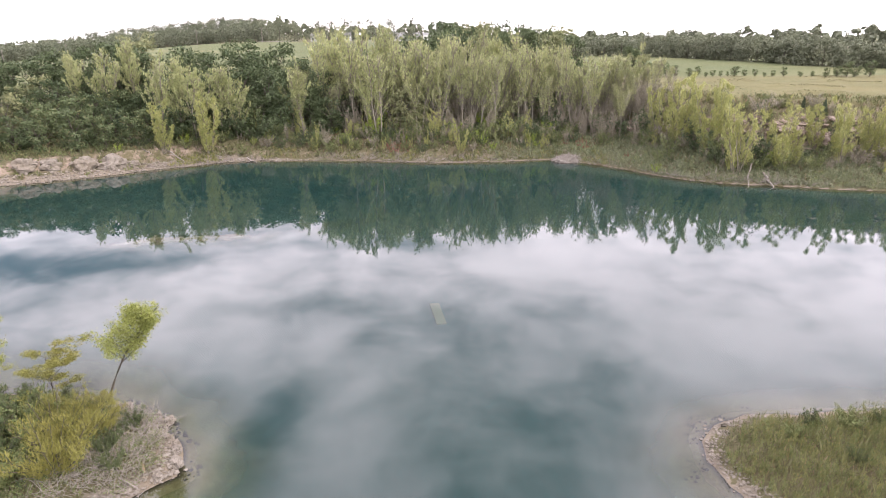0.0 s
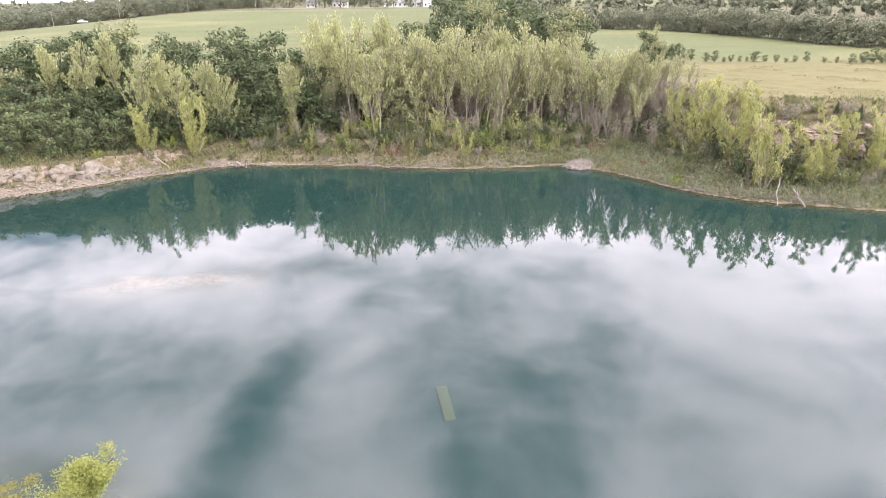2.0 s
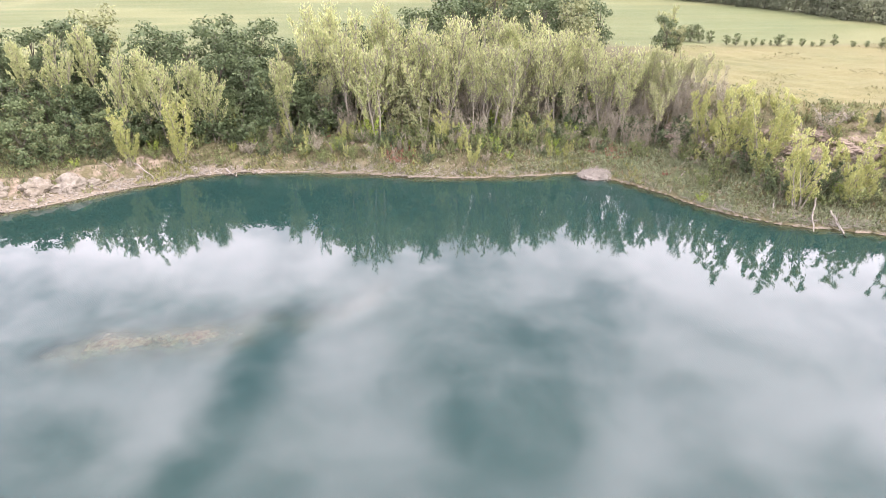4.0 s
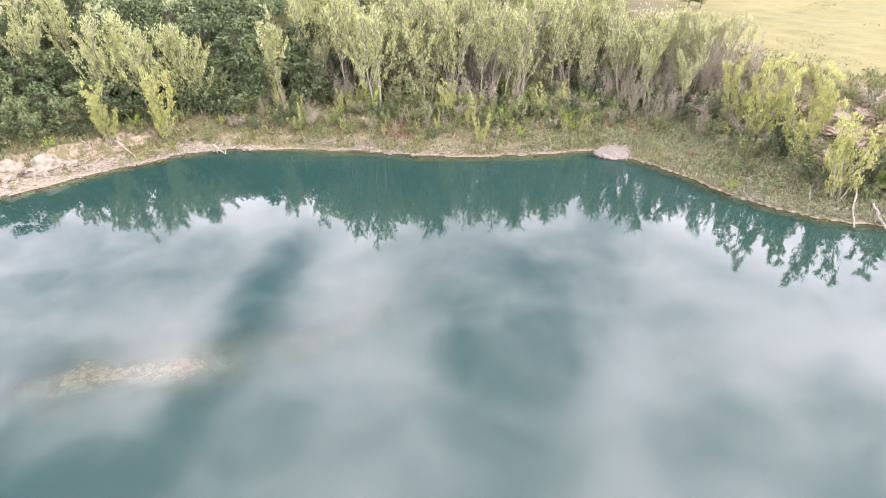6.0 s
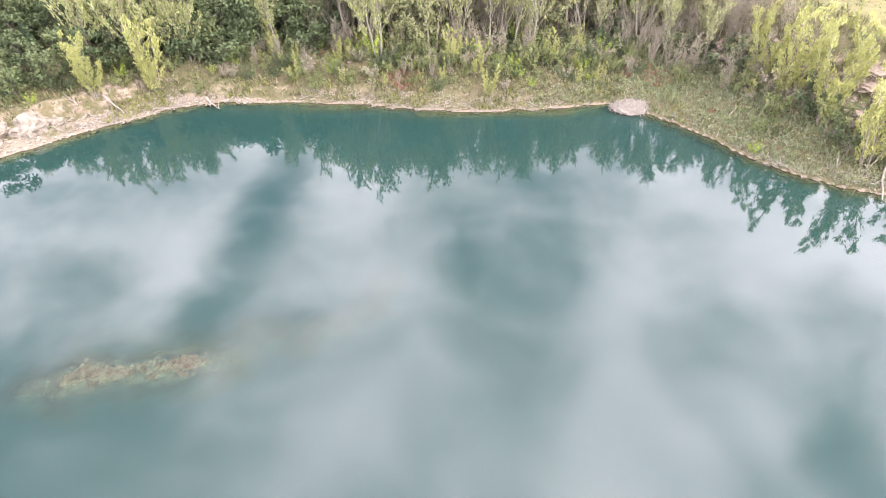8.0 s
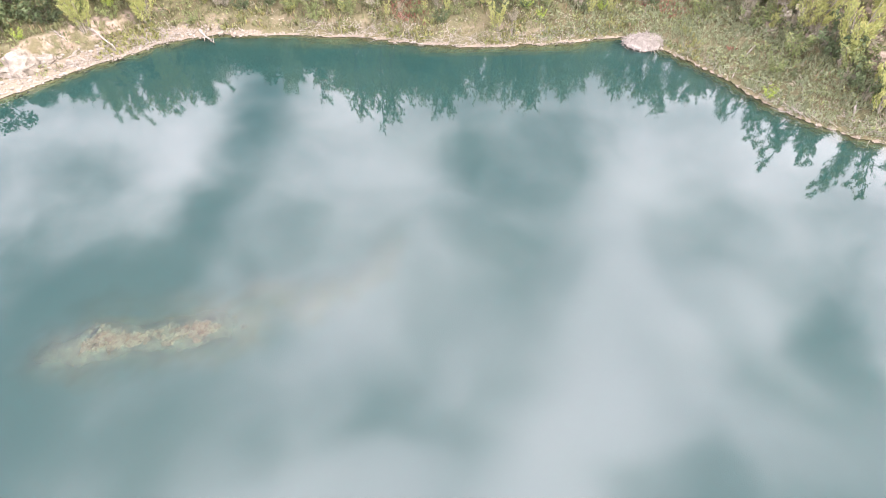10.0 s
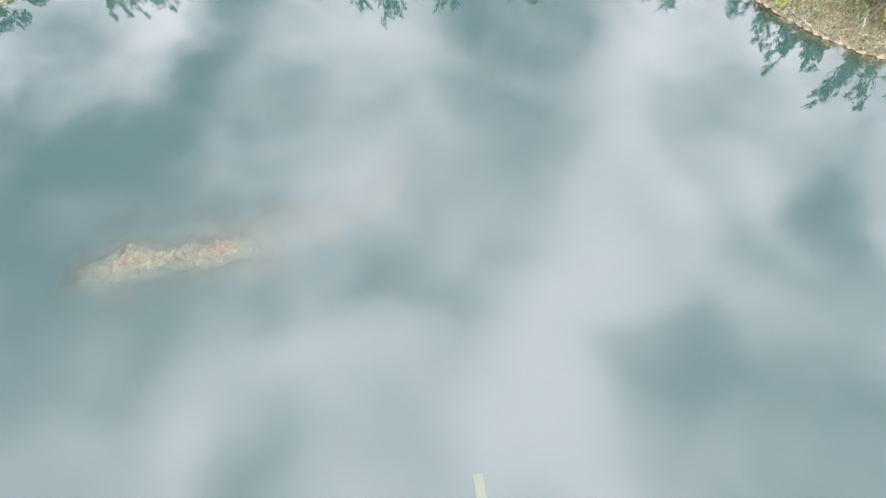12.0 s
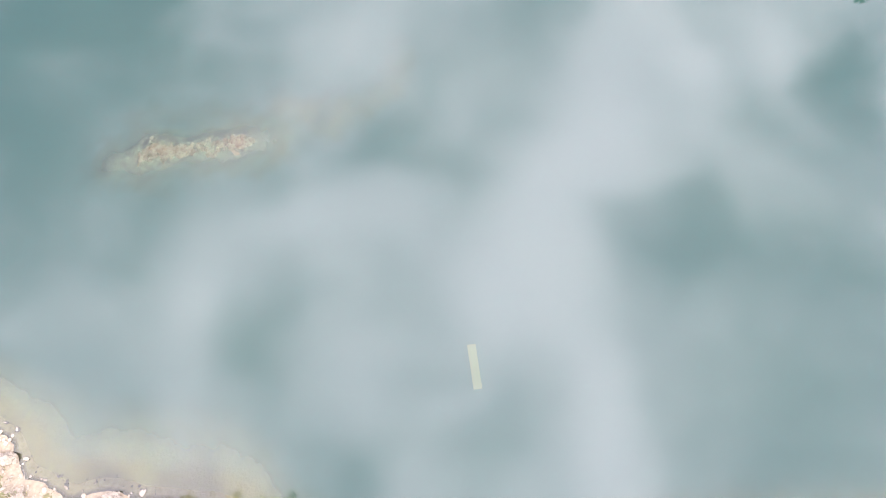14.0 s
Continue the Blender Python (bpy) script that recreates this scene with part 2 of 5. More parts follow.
def ground_material():
    n = Nodes("ground")
    at = n.position()

    def share(name):
        a = n.add("ShaderNodeAttribute")
        a.attribute_name = name
        return a.outputs["Fac"]

    fine, broad, wide = n.noise(at, 2.6, 6.0), n.noise(at, 0.3, 5.0), n.noise(at, 0.06, 4.0)
    colour = n.mix(fine, (0.05, 0.052, 0.026), (0.115, 0.105, 0.058))
    colour = n.mix(n.math("MULTIPLY", broad, 0.6), colour, (0.115, 0.09, 0.052))
    hay = n.mix(fine, (0.09, 0.09, 0.036), (0.143, 0.136, 0.058))
    rows = n.noise(n.stretch(at, 0.25, 1.6, 1.0), 0.5, 5.0, 0.6, 0.35, 0.62)
    hay = n.mix(n.math("MULTIPLY", rows, 0.7), hay, (0.088, 0.083, 0.034))
    hay = n.mix(n.math("MULTIPLY", wide, 0.5), hay, (0.155, 0.128, 0.058))
    hay = n.mix(n.math("MULTIPLY", n.noise(at, 0.9, 5.0, 0.6, 0.55, 0.75), 0.5), hay, (0.16, 0.15, 0.075))
    colour = n.mix(share("hay"), colour, hay)
    crop = n.mix(fine, (0.062, 0.08, 0.033), (0.092, 0.108, 0.044))
    crop = n.mix(n.math("MULTIPLY", n.noise(n.stretch(at, 0.1, 1.0, 1.0), 0.22, 5.0, 0.6, 0.4, 0.62), 0.75), crop, (0.108, 0.118, 0.054))
    drift = n.add("ShaderNodeTexWave", Vector=n.stretch(at, 0.12, 1.0, 1.0), Scale=0.011, Distortion=9.0, Detail=3.0, Detail_Scale=1.6)
    crop = n.mix(n.math("MULTIPLY", n.math("POWER", drift.outputs["Fac"], 9.0), 0.6), crop, (0.155, 0.15, 0.072))
    crop = n.mix(n.math("MULTIPLY", wide, 0.45), crop, (0.092, 0.096, 0.037))
    colour = n.mix(share("crop"), colour, crop)
    gravel = n.add("ShaderNodeTexVoronoi", Vector=at, Scale=3.2)
    stone = n.mix(gravel.outputs["Distance"], (0.18, 0.155, 0.128), (0.105, 0.088, 0.07))
    stone = n.mix(n.math("MULTIPLY", broad, 0.45), stone, (0.20, 0.155, 0.105))
    edge = n.math("GREATER_THAN", n.math("ADD", share("beach"), n.math("MULTIPLY", n.math("SUBTRACT", fine, 0.5), 0.5)), 0.5)
    colour = n.mix(edge, colour, stone)
    face = n.mix(n.noise(n.stretch(at, 1.0, 1.0, 4.0), 0.8, 6.0), (0.16, 0.12, 0.10), (0.34, 0.27, 0.22))
    colour = n.mix(n.math("MULTIPLY", share("rock"), n.noise(at, 0.5, 5.0, 0.6, 0.42, 0.58)), colour, face)
    silt = n.mix(fine, (0.62, 0.54, 0.33), (0.90, 0.80, 0.52))
    silt = n.mix(n.math("MULTIPLY", broad, 0.5), silt, (0.66, 0.46, 0.26))
    grit = n.mix(n.noise(at, 1.3, 6.0), (0.20, 0.145, 0.095), (0.46, 0.37, 0.24))
    silt = n.mix(share("reef"), silt, grit)
    level = n.add("ShaderNodeSeparateXYZ", Vector=at).outputs[2]
    colour = n.mix(n.add("ShaderNodeMapRange", Value=level, From_Min=-0.01, From_Max=-0.09).outputs[0], colour, silt)
    # the murky water's teal is painted into the bed's colour where it lies deep
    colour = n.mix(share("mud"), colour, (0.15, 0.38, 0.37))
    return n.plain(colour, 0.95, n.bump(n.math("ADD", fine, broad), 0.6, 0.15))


def murk_material():
    """The cloudy green body of the lake: the deeper the bed lies, the less of it shows."""
    n = Nodes("murky_water")
    at = n.position()
    body = n.add("ShaderNodeBsdfDiffuse", Color=n.mix(n.noise(at, 0.05, 3.0), WATER_DARK, WATER_LIGHT))
    clear = n.add("ShaderNodeBsdfTransparent", Color=(0.93, 0.98, 0.92))
    deep = n.add("ShaderNodeAttribute")
    deep.attribute_name = "murk"
    drift = n.math("ADD", n.math("MULTIPLY", n.math("SUBTRACT", n.noise(at, 0.55, 4.0, 0.6, 0.25, 0.75), 0.5), 0.55), 1.0)
    both = n.add("ShaderNodeMixShader", Fac=n.math("MINIMUM", n.math("POWER", deep.outputs["Fac"], drift), 1.0))
    n.put(both.inputs[1], clear.outputs[0]), n.put(both.inputs[2], body.outputs[0])
    return n.surface(both.outputs[0])


def water_material():
    n = Nodes("water_surface")
    at = n.position()
    calm = n.noise(at, 0.04, 2.0)
    gloss = n.add("ShaderNodeBsdfGlossy", Color=(1.0, 0.98, 1.0), Roughness=n.math("ADD", 0.005, n.math("MULTIPLY", calm, 0.008)))
    clear = n.add("ShaderNodeBsdfTransparent", Color=(0.171, 0.202, 0.196))
    facing = n.add("ShaderNodeFresnel", IOR=WATER_IOR)
    both = n.add("ShaderNodeMixShader", Fac=facing.outputs[0])
    n.put(both.inputs[1], clear.outputs[0]), n.put(both.inputs[2], gloss.outputs[0])
    return n.surface(both.outputs[0])


WATER_DARK, WATER_LIGHT, WATER_IOR = (0.185, 0.42, 0.452), (0.25, 0.468, 0.482), 1.5


def paint_material(name, colour, rough=0.5):
    n = Nodes(name)
    at = n.place()
    worn = n.noise(at, 4.0, 5.0)
    return n.plain(n.mix(n.math("MULTIPLY", worn, 0.3), colour, tuple(0.75 * c for c in colour)), rough, n.bump(worn, 0.15, 0.01))


# ---- the lie of the land ----
def ramp(a, lo, hi):
    t = np.clip((a - lo) / (hi - lo), 0.0, 1.0)
    return t * t * (3 - 2 * t)


def ripple(x, y, scale, seed=0.0):
    """Cheap smooth noise, about -1 to 1."""
    x, y = x / scale, y / scale
    return (np.sin(x * 1.7 + 1.3 * np.sin(y * 1.1 + seed) + seed) + np.sin(y * 1.9 + 1.5 * np.sin(x * 0.8 - seed) + 2 * seed)
            + 0.5 * np.sin(x * 4.1 + y * 3.3 + seed) + 0.5 * np.sin(x * 3.7 - y * 4.6 - seed)) / 3


FAR_SHORE = [(-86, 86), (-69, 96.5), (-58.5, 102), (-53, 105.8), (-47.2, 110.2), (-41, 114.2), (-33.3, 116.2), (-23.3, 115.8),
             (-13.5, 114.6), (-3.8, 112.7), (4.1, 112), (12.1, 112.6), (21.2, 113.8), (25.5, 110.8), (31.2, 104.6), (34.4, 100.2),
             (39, 95.2), (44, 92.3), (48.2, 90.9), (64, 86), (92, 78)]
RIGHT_POINT = [(100, 48), (64, 36), (38, 32.6), (25.2, 31.4), (18, 31.4), (15.7, 30.4), (14.8, 28.8), (14.3, 27.4), (14.6, 25.4), (16.5, 20), (20, 6), (12, -22)]
LEFT_POINT = [(-14, -22), (-19, 8), (-16, 24.2), (-14.6, 25.9), (-13.5, 26.9), (-14, 28.5), (-15, 29.9), (-16.1, 31.8), (-17.8, 32.3),
              (-20.6, 34.2), (-27, 34.6), (-32, 35.6), (-35.5, 34.6), (-40.2, 36.6), (-41.5, 39.2), (-46, 42), (-70, 47), (-92, 60)]
LAKE = np.array(FAR_SHORE + RIGHT_POINT + LEFT_POINT, float)


def inland(x, y):
    """Distance from the water's edge: more than 0 on land, less in the lake."""
    a, b = LAKE, np.roll(LAKE, -1, 0)
    best, inside = np.full(x.shape, 1e9), np.zeros(x.shape, bool)
    for (ax, ay), (bx, by) in zip(a, b):
        dx, dy = bx - ax, by - ay
        s = np.clip(((x - ax) * dx + (y - ay) * dy) / (dx * dx + dy * dy), 0, 1)
        best = np.minimum(best, np.hypot(x - ax - s * dx, y - ay - s * dy))
        if ay != by:
            inside ^= ((ay > y) != (by > y)) & (x < ax + (y - ay) * dx / dy)
    d = np.where(inside, -best, best)
    return d + (0.35 * ripple(x, y, 3.1, 1.0) + 0.18 * ripple(x, y, 1.1, 4.0)) * (1 - ramp(np.abs(d), 4, 12))


def ridge(x, y, line, crest, width):
    """A drowned ridge of rubble along a line of points, with the crest's height at each."""
    top = np.full(x.shape, -99.0)
    for (ax, ay), (bx, by), za, zb in zip(line, line[1:], crest, crest[1:]):
        dx, dy = bx - ax, by - ay
        s = np.clip(((x - ax) * dx + (y - ay) * dy) / (dx * dx + dy * dy), 0, 1)
        off = np.hypot(x - ax - s * dx, y - ay - s * dy) + 0.6 * ripple(x, y, 1.6, 2.0) + 0.35 * ripple(x, y, 0.6, 5.0)
        top = np.maximum(top, za + s * (zb - za) - 0.36 * np.maximum(off - width, 0) ** 1.15)
    return top


def upland(x, y):
    """The farm land behind the banks."""
    hill = 9 + 12.5 * ramp(x, -300, -110) * ramp(y, 150, 420) + 9 * ramp(y, 425, 505) * ramp(-x, 100, 150) * (1 - 0.8 * ramp(-x, 230, 330))
    right = 11.2 + 2.6 * ramp(y, 160, 300)
    z = hill + (right - hill) * ramp(x, 0, 45)
    far = ramp(np.hypot(x, y), 600, 1500)
    return z + far * (4 + 10 * ripple(x, y, 420, 3.0) - 0.35 * (z - 12)) + 0.12 * ripple(x, y, 9, 5.0)


def height(x, y):
    x, y = np.asarray(x, float), np.asarray(y, float)
    d = inland(x, y)
    near = 1 - ramp(y + 0.15 * np.abs(x), 58, 72)
    mid = np.interp(d, [0, 1.6, 3.5, 8, 14, 32, 60], [0, 0.3, 1.3, 2.9, 4.0, 8.6, 10.6])
    left = np.interp(d, [0, 4.5, 6.2, 16, 32, 60], [0, 0.8, 2.9, 3.6, 7.6, 9.6])
    right = np.interp(d, [0, 1.5, 5, 13, 16.5, 21, 60], [0, 0.3, 1.2, 3.6, 8.6, 11, 11.4])
    z = left + (mid - left) * ramp(x, -50, -38)
    z = z + (right - z) * ramp(x, 27, 45)
    up = upland(x, y)
    z = z + (up - z) * ramp(d, 28, 75)
    low = 0.95 * (1 - np.exp(-np.maximum(d, 0) / 2.2)) + 0.25 * ripple(x, y, 4, 7.0) * ramp(d, 1, 4) + 6 * ramp(d, 12, 60)
    z = z + (low - z) * near
    z = z + ramp(d, 1, 6) * (0.3 * ripple(x, y, 5, 6.0) + 0.12 * ripple(x, y, 1.7, 8.0)) * (1 - ramp(d, 60, 120))
    shelf = 1 - ramp(y, 40, 60)
    bed = -7.5 * (1 - np.exp(-(np.maximum(-d, 0) / (5.5 + 8.5 * shelf + 9 * shelf * ramp(-x, 14, 24))) ** (1 + 0.25 * shelf)))
    reef = np.maximum(ridge(x, y, [(-39.0, 65.2), (-36.4, 66.9), (-33, 67.9), (-27, 68.3), (-23.6, 69), (-20.8, 69.2)], [-2.4, -0.75, -0.42, -0.6, -0.45, -1.15], 0.4),
                      ridge(x, y, [(-20.8, 69.2), (-19.6, 72.6), (-15.2, 72), (-9.2, 75), (-7.4, 81)], [-1.15, -1.25, -1.3, -1.5, -1.8], 1.0))
    reef = np.maximum(reef, ridge(x, y, [(-33.5, 66.6), (-31.5, 64.2)], [-0.65, -1.6], 0.7))
    reef = np.maximum(reef, ridge(x, y, [(-35, 71.5), (-24, 72)], [-1.45, -1.5], 0.8))
    bed = np.maximum(bed, reef + 0.12 * ripple(x, y, 0.9, 3.0))
    return np.where(d > 0, np.maximum(z, 0.0) + 0.02, bed)


def stand(x, y):
    """The ground's height at one place."""
    return float(height(np.array([x]), np.array([y]))[0])


# ---- mesh helpers ----
def bulk(name, verts, faces, smooth=False):
    """A mesh from arrays: points (n, 3) and faces (m, k)."""
    verts, faces = np.asarray(verts, np.float32), np.asarray(faces, np.int32)
    me = bpy.data.meshes.new(name)
    me.vertices.add(len(verts))
    me.vertices.foreach_set("co", verts.ravel())
    m, k = faces.shape
    me.loops.add(m * k)
    me.loops.foreach_set("vertex_index", faces.ravel())
    me.polygons.add(m)
    me.polygons.foreach_set("loop_start", np.arange(0, m * k, k, dtype=np.int32))
    me.polygons.foreach_set("loop_total", np.full(m, k, np.int32))
    me.polygons.foreach_set("use_smooth", np.full(m, smooth))
    me.update(calc_edges=True)
    return me


def joined(pieces):
    """One array of points and one of faces out of many."""
    verts, faces, n = [], [], 0
    for v, f in pieces:
        verts.append(v), faces.append(np.asarray(f) + n)
        n += len(v)
    return np.concatenate(verts), np.concatenate(faces)


def part(name, data, material, parent=None, label=""):
    """Links a mesh (or a bmesh) as one object under a thing or a part."""
    if isinstance(data, bmesh.types.BMesh):
        me = bpy.data.meshes.new(name)
        data.to_mesh(me)
        data.free()
        data = me
    if material and not data.materials:
        data.materials.append(material)
    ob = new(name, data)
    ob.parent = parent
    return tagged(ob, label)


def thing(name, label, category, group="", kind="", at=None):
    ob = tagged(new(name), label, category, group, kind)
    ob.empty_display_size = 0.5
    if at is not None:
        ob.matrix_basis = at
    return ob


def graded(fine_lo, fine_hi, step, lo, hi, growth):
    xs = list(np.arange(fine_lo, fine_hi + 1e-6, step))
    s = step
    while xs[-1] < hi:
        s *= growth
        xs.append(min(xs[-1] + s, hi))
    s = step
    while xs[0] > lo:
        s *= growth
        xs.insert(0, max(xs[0] - s, lo))
    return np.array(xs)


def sheet(xs, ys, z):
    gx, gy = np.meshgrid(xs, ys)
    gz = z(gx.ravel(), gy.ravel())
    v = np.stack([gx.ravel(), gy.ravel(), gz], -1)
    i = (np.arange(len(ys) - 1)[:, None] * len(xs) + np.arange(len(xs) - 1)).ravel()
    return v, np.stack([i, i + 1, i + 1 + len(xs), i + len(xs)], -1)


# ---- ground: one sheet from the lake's bed to the horizon ----
gv, gf = sheet(graded(-72, 72, 0.75, -4500, 4500, 1.1), graded(14, 150, 0.75, -1500, 4600, 1.1), height)
ground_mesh = bulk("ground", gv, gf, True)
gx, gy, gz = gv.T
gd = inland(gx, gy)
shore_width = np.where(gy < 60, np.where((gx < -38) | ((gx < 0) & (gx > -17.5)) | ((gx < -29) & (gx > -33)), 1.5, 0.4), np.interp(gx, [-60, -45, -36, -25, 20, 30], [3.4, 3.2, 2.0, 0.5, 0.5, 0.4]))
ZONES = {
    "beach": np.where(gd > 0, 1 - ramp(gd, 0.6 * shore_width, 1.3 * shore_width), 1.0) * 0.9,
    "hay": ramp(gd, 17, 22) * ramp(gx, 40, 52) * (1 - ramp(gy, 169, 172)) * (gy > 70),
    "crop": np.maximum(ramp(gy, 170, 173) * ramp(gx, 36, 44) * (gy < 330), ramp(gy, 152, 160) * (1 - ramp(gx, -4, 4)) * (gy < 404)),
    # how far the bed's colour fades to the water's, by depth
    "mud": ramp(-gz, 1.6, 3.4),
    "reef": ramp(gx, -42, -38) * (1 - ramp(gx, -20.5, -16)) * ramp(gy, 60, 63) * (1 - ramp(gy, 71, 75)) * ramp(gz, -1.3, -0.8),
}
steep = np.hypot(height(gx + 0.4, gy) - gz, height(gx, gy + 0.4) - gz) / 0.4
ZONES["rock"] = ramp(steep, 0.45, 0.9) * (gd > 2) * (gy > 70) * (gy < 140)
ZONES["crop"] = np.maximum(ZONES["crop"], ramp(gy, 430, 520) * ramp(ripple(gx, gy, 160, 2.0), -0.1, 0.1))
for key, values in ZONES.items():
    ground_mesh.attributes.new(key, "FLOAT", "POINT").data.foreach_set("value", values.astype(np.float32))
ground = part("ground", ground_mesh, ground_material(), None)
tagged(ground, "weedy quarry bank, pale gravel shore and farm fields", "ground", kind="structure")

# ---- water ----
wx, wy = np.arange(-130, 131, 5.0), np.arange(-40, 136, 5.0)
wv, wf = sheet(wx, wy, lambda x, y: 0 * x)
water = part("water", bulk("water", wv, wf, True), water_material())
water.visible_shadow = False
tagged(water, "still teal quarry lake mirroring clouds and trees", "water", kind="structure")
mx, my = graded(-48, 30, 0.75, -130, 130, 1.08), graded(22, 82, 0.75, -40, 136, 1.05)
mv, mf = sheet(mx, my, lambda x, y: 0 * x - 0.2)
murk_mesh = bulk("water_depth", mv, mf, True)
reach = 1.9 + 0.5 * ripple(mv[:, 0], mv[:, 1], 7, 1.0)
shallow = np.clip(1 - np.maximum(-height(mv[:, 0], mv[:, 1]) - 0.5, 0) / reach, 0, 1)
murk_mesh.attributes.new("murk", "FLOAT", "POINT").data.foreach_set("value", (1 - shallow ** 2.0).astype(np.float32))
murk = part("water_depth", murk_mesh, murk_material())
murk.visible_shadow = False
tagged(murk, "cloudy green water below the lake's surface", "water", kind="structure")


# ---- plants ----
rng = np.random.default_rng(7)


def tube(path, radii, sides=5):
    """A tapered, bent stem along a path of points."""
    path, n = np.asarray(path, float), len(path)
    way = np.gradient(path, axis=0)
    way /= np.linalg.norm(way, axis=1)[:, None] + 1e-9
    side = np.cross(way, np.where(np.abs(way[:, 2:]) > 0.9, (1.0, 0, 0), (0, 0, 1.0)))
    side /= np.linalg.norm(side, axis=1)[:, None] + 1e-9
    up = np.cross(way, side)
    a = np.arange(sides) * 2 * np.pi / sides
    ring = np.cos(a)[None, :, None] * side[:, None] + np.sin(a)[None, :, None] * up[:, None]
    v = (path[:, None] + ring * np.asarray(radii)[:, None, None]).reshape(-1, 3)
    i, j = np.arange(n - 1)[:, None] * sides, np.arange(sides)[None]
    f = np.stack([i + j, i + (j + 1) % sides, i + sides + (j + 1) % sides, i + sides + j], -1).reshape(-1, 4)
    return v, f


def leaves(at, size, out=None, slim=0.55, spread=1.0, rise=None):
    """A leaf, or small spray of leaves, at each point: a rhombus turned at random, facing up and outwards the more the smaller spread is."""
    n = len(at)
    nrm = rng.normal(size=(n, 3)) * spread
    nrm[:, 2] += 0.55
    if out is not None:
        nrm += out * 1.1
    nrm /= np.linalg.norm(nrm, axis=1)[:, None] + 1e-9
    a = np.cross(nrm, rng.normal(size=(n, 3)))
    if rise is not None:
        a = rise + rng.normal(size=(n, 3)) * 0.35
        nrm = np.cross(a, np.cross(nrm, a))
        nrm /= np.linalg.norm(nrm, axis=1)[:, None] + 1e-9
    a /= np.linalg.norm(a, axis=1)[:, None] + 1e-9
    b = np.cross(nrm, a)
    s = np.broadcast_to(size, (n,))[:, None] * rng.uniform(0.7, 1.3, (n, 1))
    v = np.stack([at - a * s, at + b * s * slim, at + a * s, at - b * s * slim], 1).reshape(-1, 3)
    return v, np.arange(4 * n).reshape(-1, 4)


def limb(start, way, length, bend, steps=5):
    """A branch that curves from its first way towards bend."""
    p, w, pts = np.array(start, float), np.array(way, float), []
    for k in range(steps):
        pts.append(p.copy())
        w = w + np.array(bend) / steps + rng.normal(size=3) * 0.07
        w /= np.linalg.norm(w)
        p = p + w * length / (steps - 1)
    return np.array(pts)


def along(path, count, first=0.3, power=1.0):
    """Points spread along a path from its share first to its end."""
    s = (first + (1 - first) * rng.uniform(0, 1, count) ** power) * (len(path) - 1)
    i = np.minimum(s.astype(int), len(path) - 2)
    return path[i] + (s - i)[:, None] * (path[i + 1] - path[i])


def poplar(h, lean, leaf="poplar", count=1900, bare=0.18, wide=0.2, bark="pale_bark", stems=1, steepness=1.0, vase=0.35):
    """An upright young cottonwood: pale stems, limbs fanning steeply upwards and tufts of foliage along their twigs."""
    limbs, spots, outs, trunks = [], [], [], []
    each = 22 // stems + 4
    for s in range(stems):
        side = rng.uniform(0, 6.28)
        spread = 0.0 if stems == 1 else 0.17
        top = h * (0.96 if s == 0 else rng.uniform(0.72, 0.95))
        trunk = limb((0.2 * np.cos(side) * (stems > 1), 0.2 * np.sin(side) * (stems > 1), -0.5), (lean + spread * np.cos(side), spread * np.sin(side), 1), top, (lean * 0.2, 0, 0.3), 9)
        trunks.append(tube(trunk, np.linspace(0.011 * h, 0.002 * h, 9), 6))
        for k in range(each):
            f = bare + (0.92 - bare) * (k + rng.uniform(0, 1)) / each
            turn = k * 2.4 + rng.normal() * 0.5
            start = along(trunk, 1, f, 99)[0]
            steep = rng.uniform(0.22, 0.55) / steepness
            reach = h * ((1 - f) * rng.uniform(0.34, 0.34 + vase) + 0.07)
            path = limb(start, (steep * np.cos(turn), steep * np.sin(turn), 1), reach, (0.1 * np.cos(turn), 0.1 * np.sin(turn), 0.4), 5)
            limbs.append(tube(path, np.linspace(0.0046 * h, 0.0013 * h, 5), 4))
            share = count * reach / (h * 0.32 * each * stems)
            twigs = 5
            for t in range(twigs):
                tip = along(path, 1, 0.1 + 0.17 * t + rng.uniform(0, 0.15), 99)[0]
                a2 = turn + rng.normal() * 1.1
                twig = limb(tip, (0.8 * np.cos(a2), 0.8 * np.sin(a2), 0.9), h * rng.uniform(0.05, 0.11), (0, 0, 0.8), 3)
                limbs.append(tube(twig, np.linspace(0.0023 * h, 0.0009 * h, 3), 3))
                m = int(share * 0.85 / twigs * rng.uniform(0.3, 1.7)) + 1
                p = along(twig, m, 0.25) + rng.normal(size=(m, 3)) * h * (0.006 + 0.03 * wide)
                spots.append(p), outs.append(np.tile((np.cos(a2) * 0.6, np.sin(a2) * 0.6, 0.2), (m, 1)))
            m = int(share * 0.2)
            p = along(path, m, 0.35) + rng.normal(size=(m, 3)) * h * 0.012
            spots.append(p), outs.append(np.tile((np.cos(turn) * 0.6, np.sin(turn) * 0.6, 0.2), (m, 1)))
    at, out = np.concatenate(spots), np.concatenate(outs)
    return joined(trunks), joined(limbs), leaves(at, 0.0145 * h, out * 0.6, 0.34, 1.0, out * 0.7 + (0, 0, 0.9)), leaf, bark


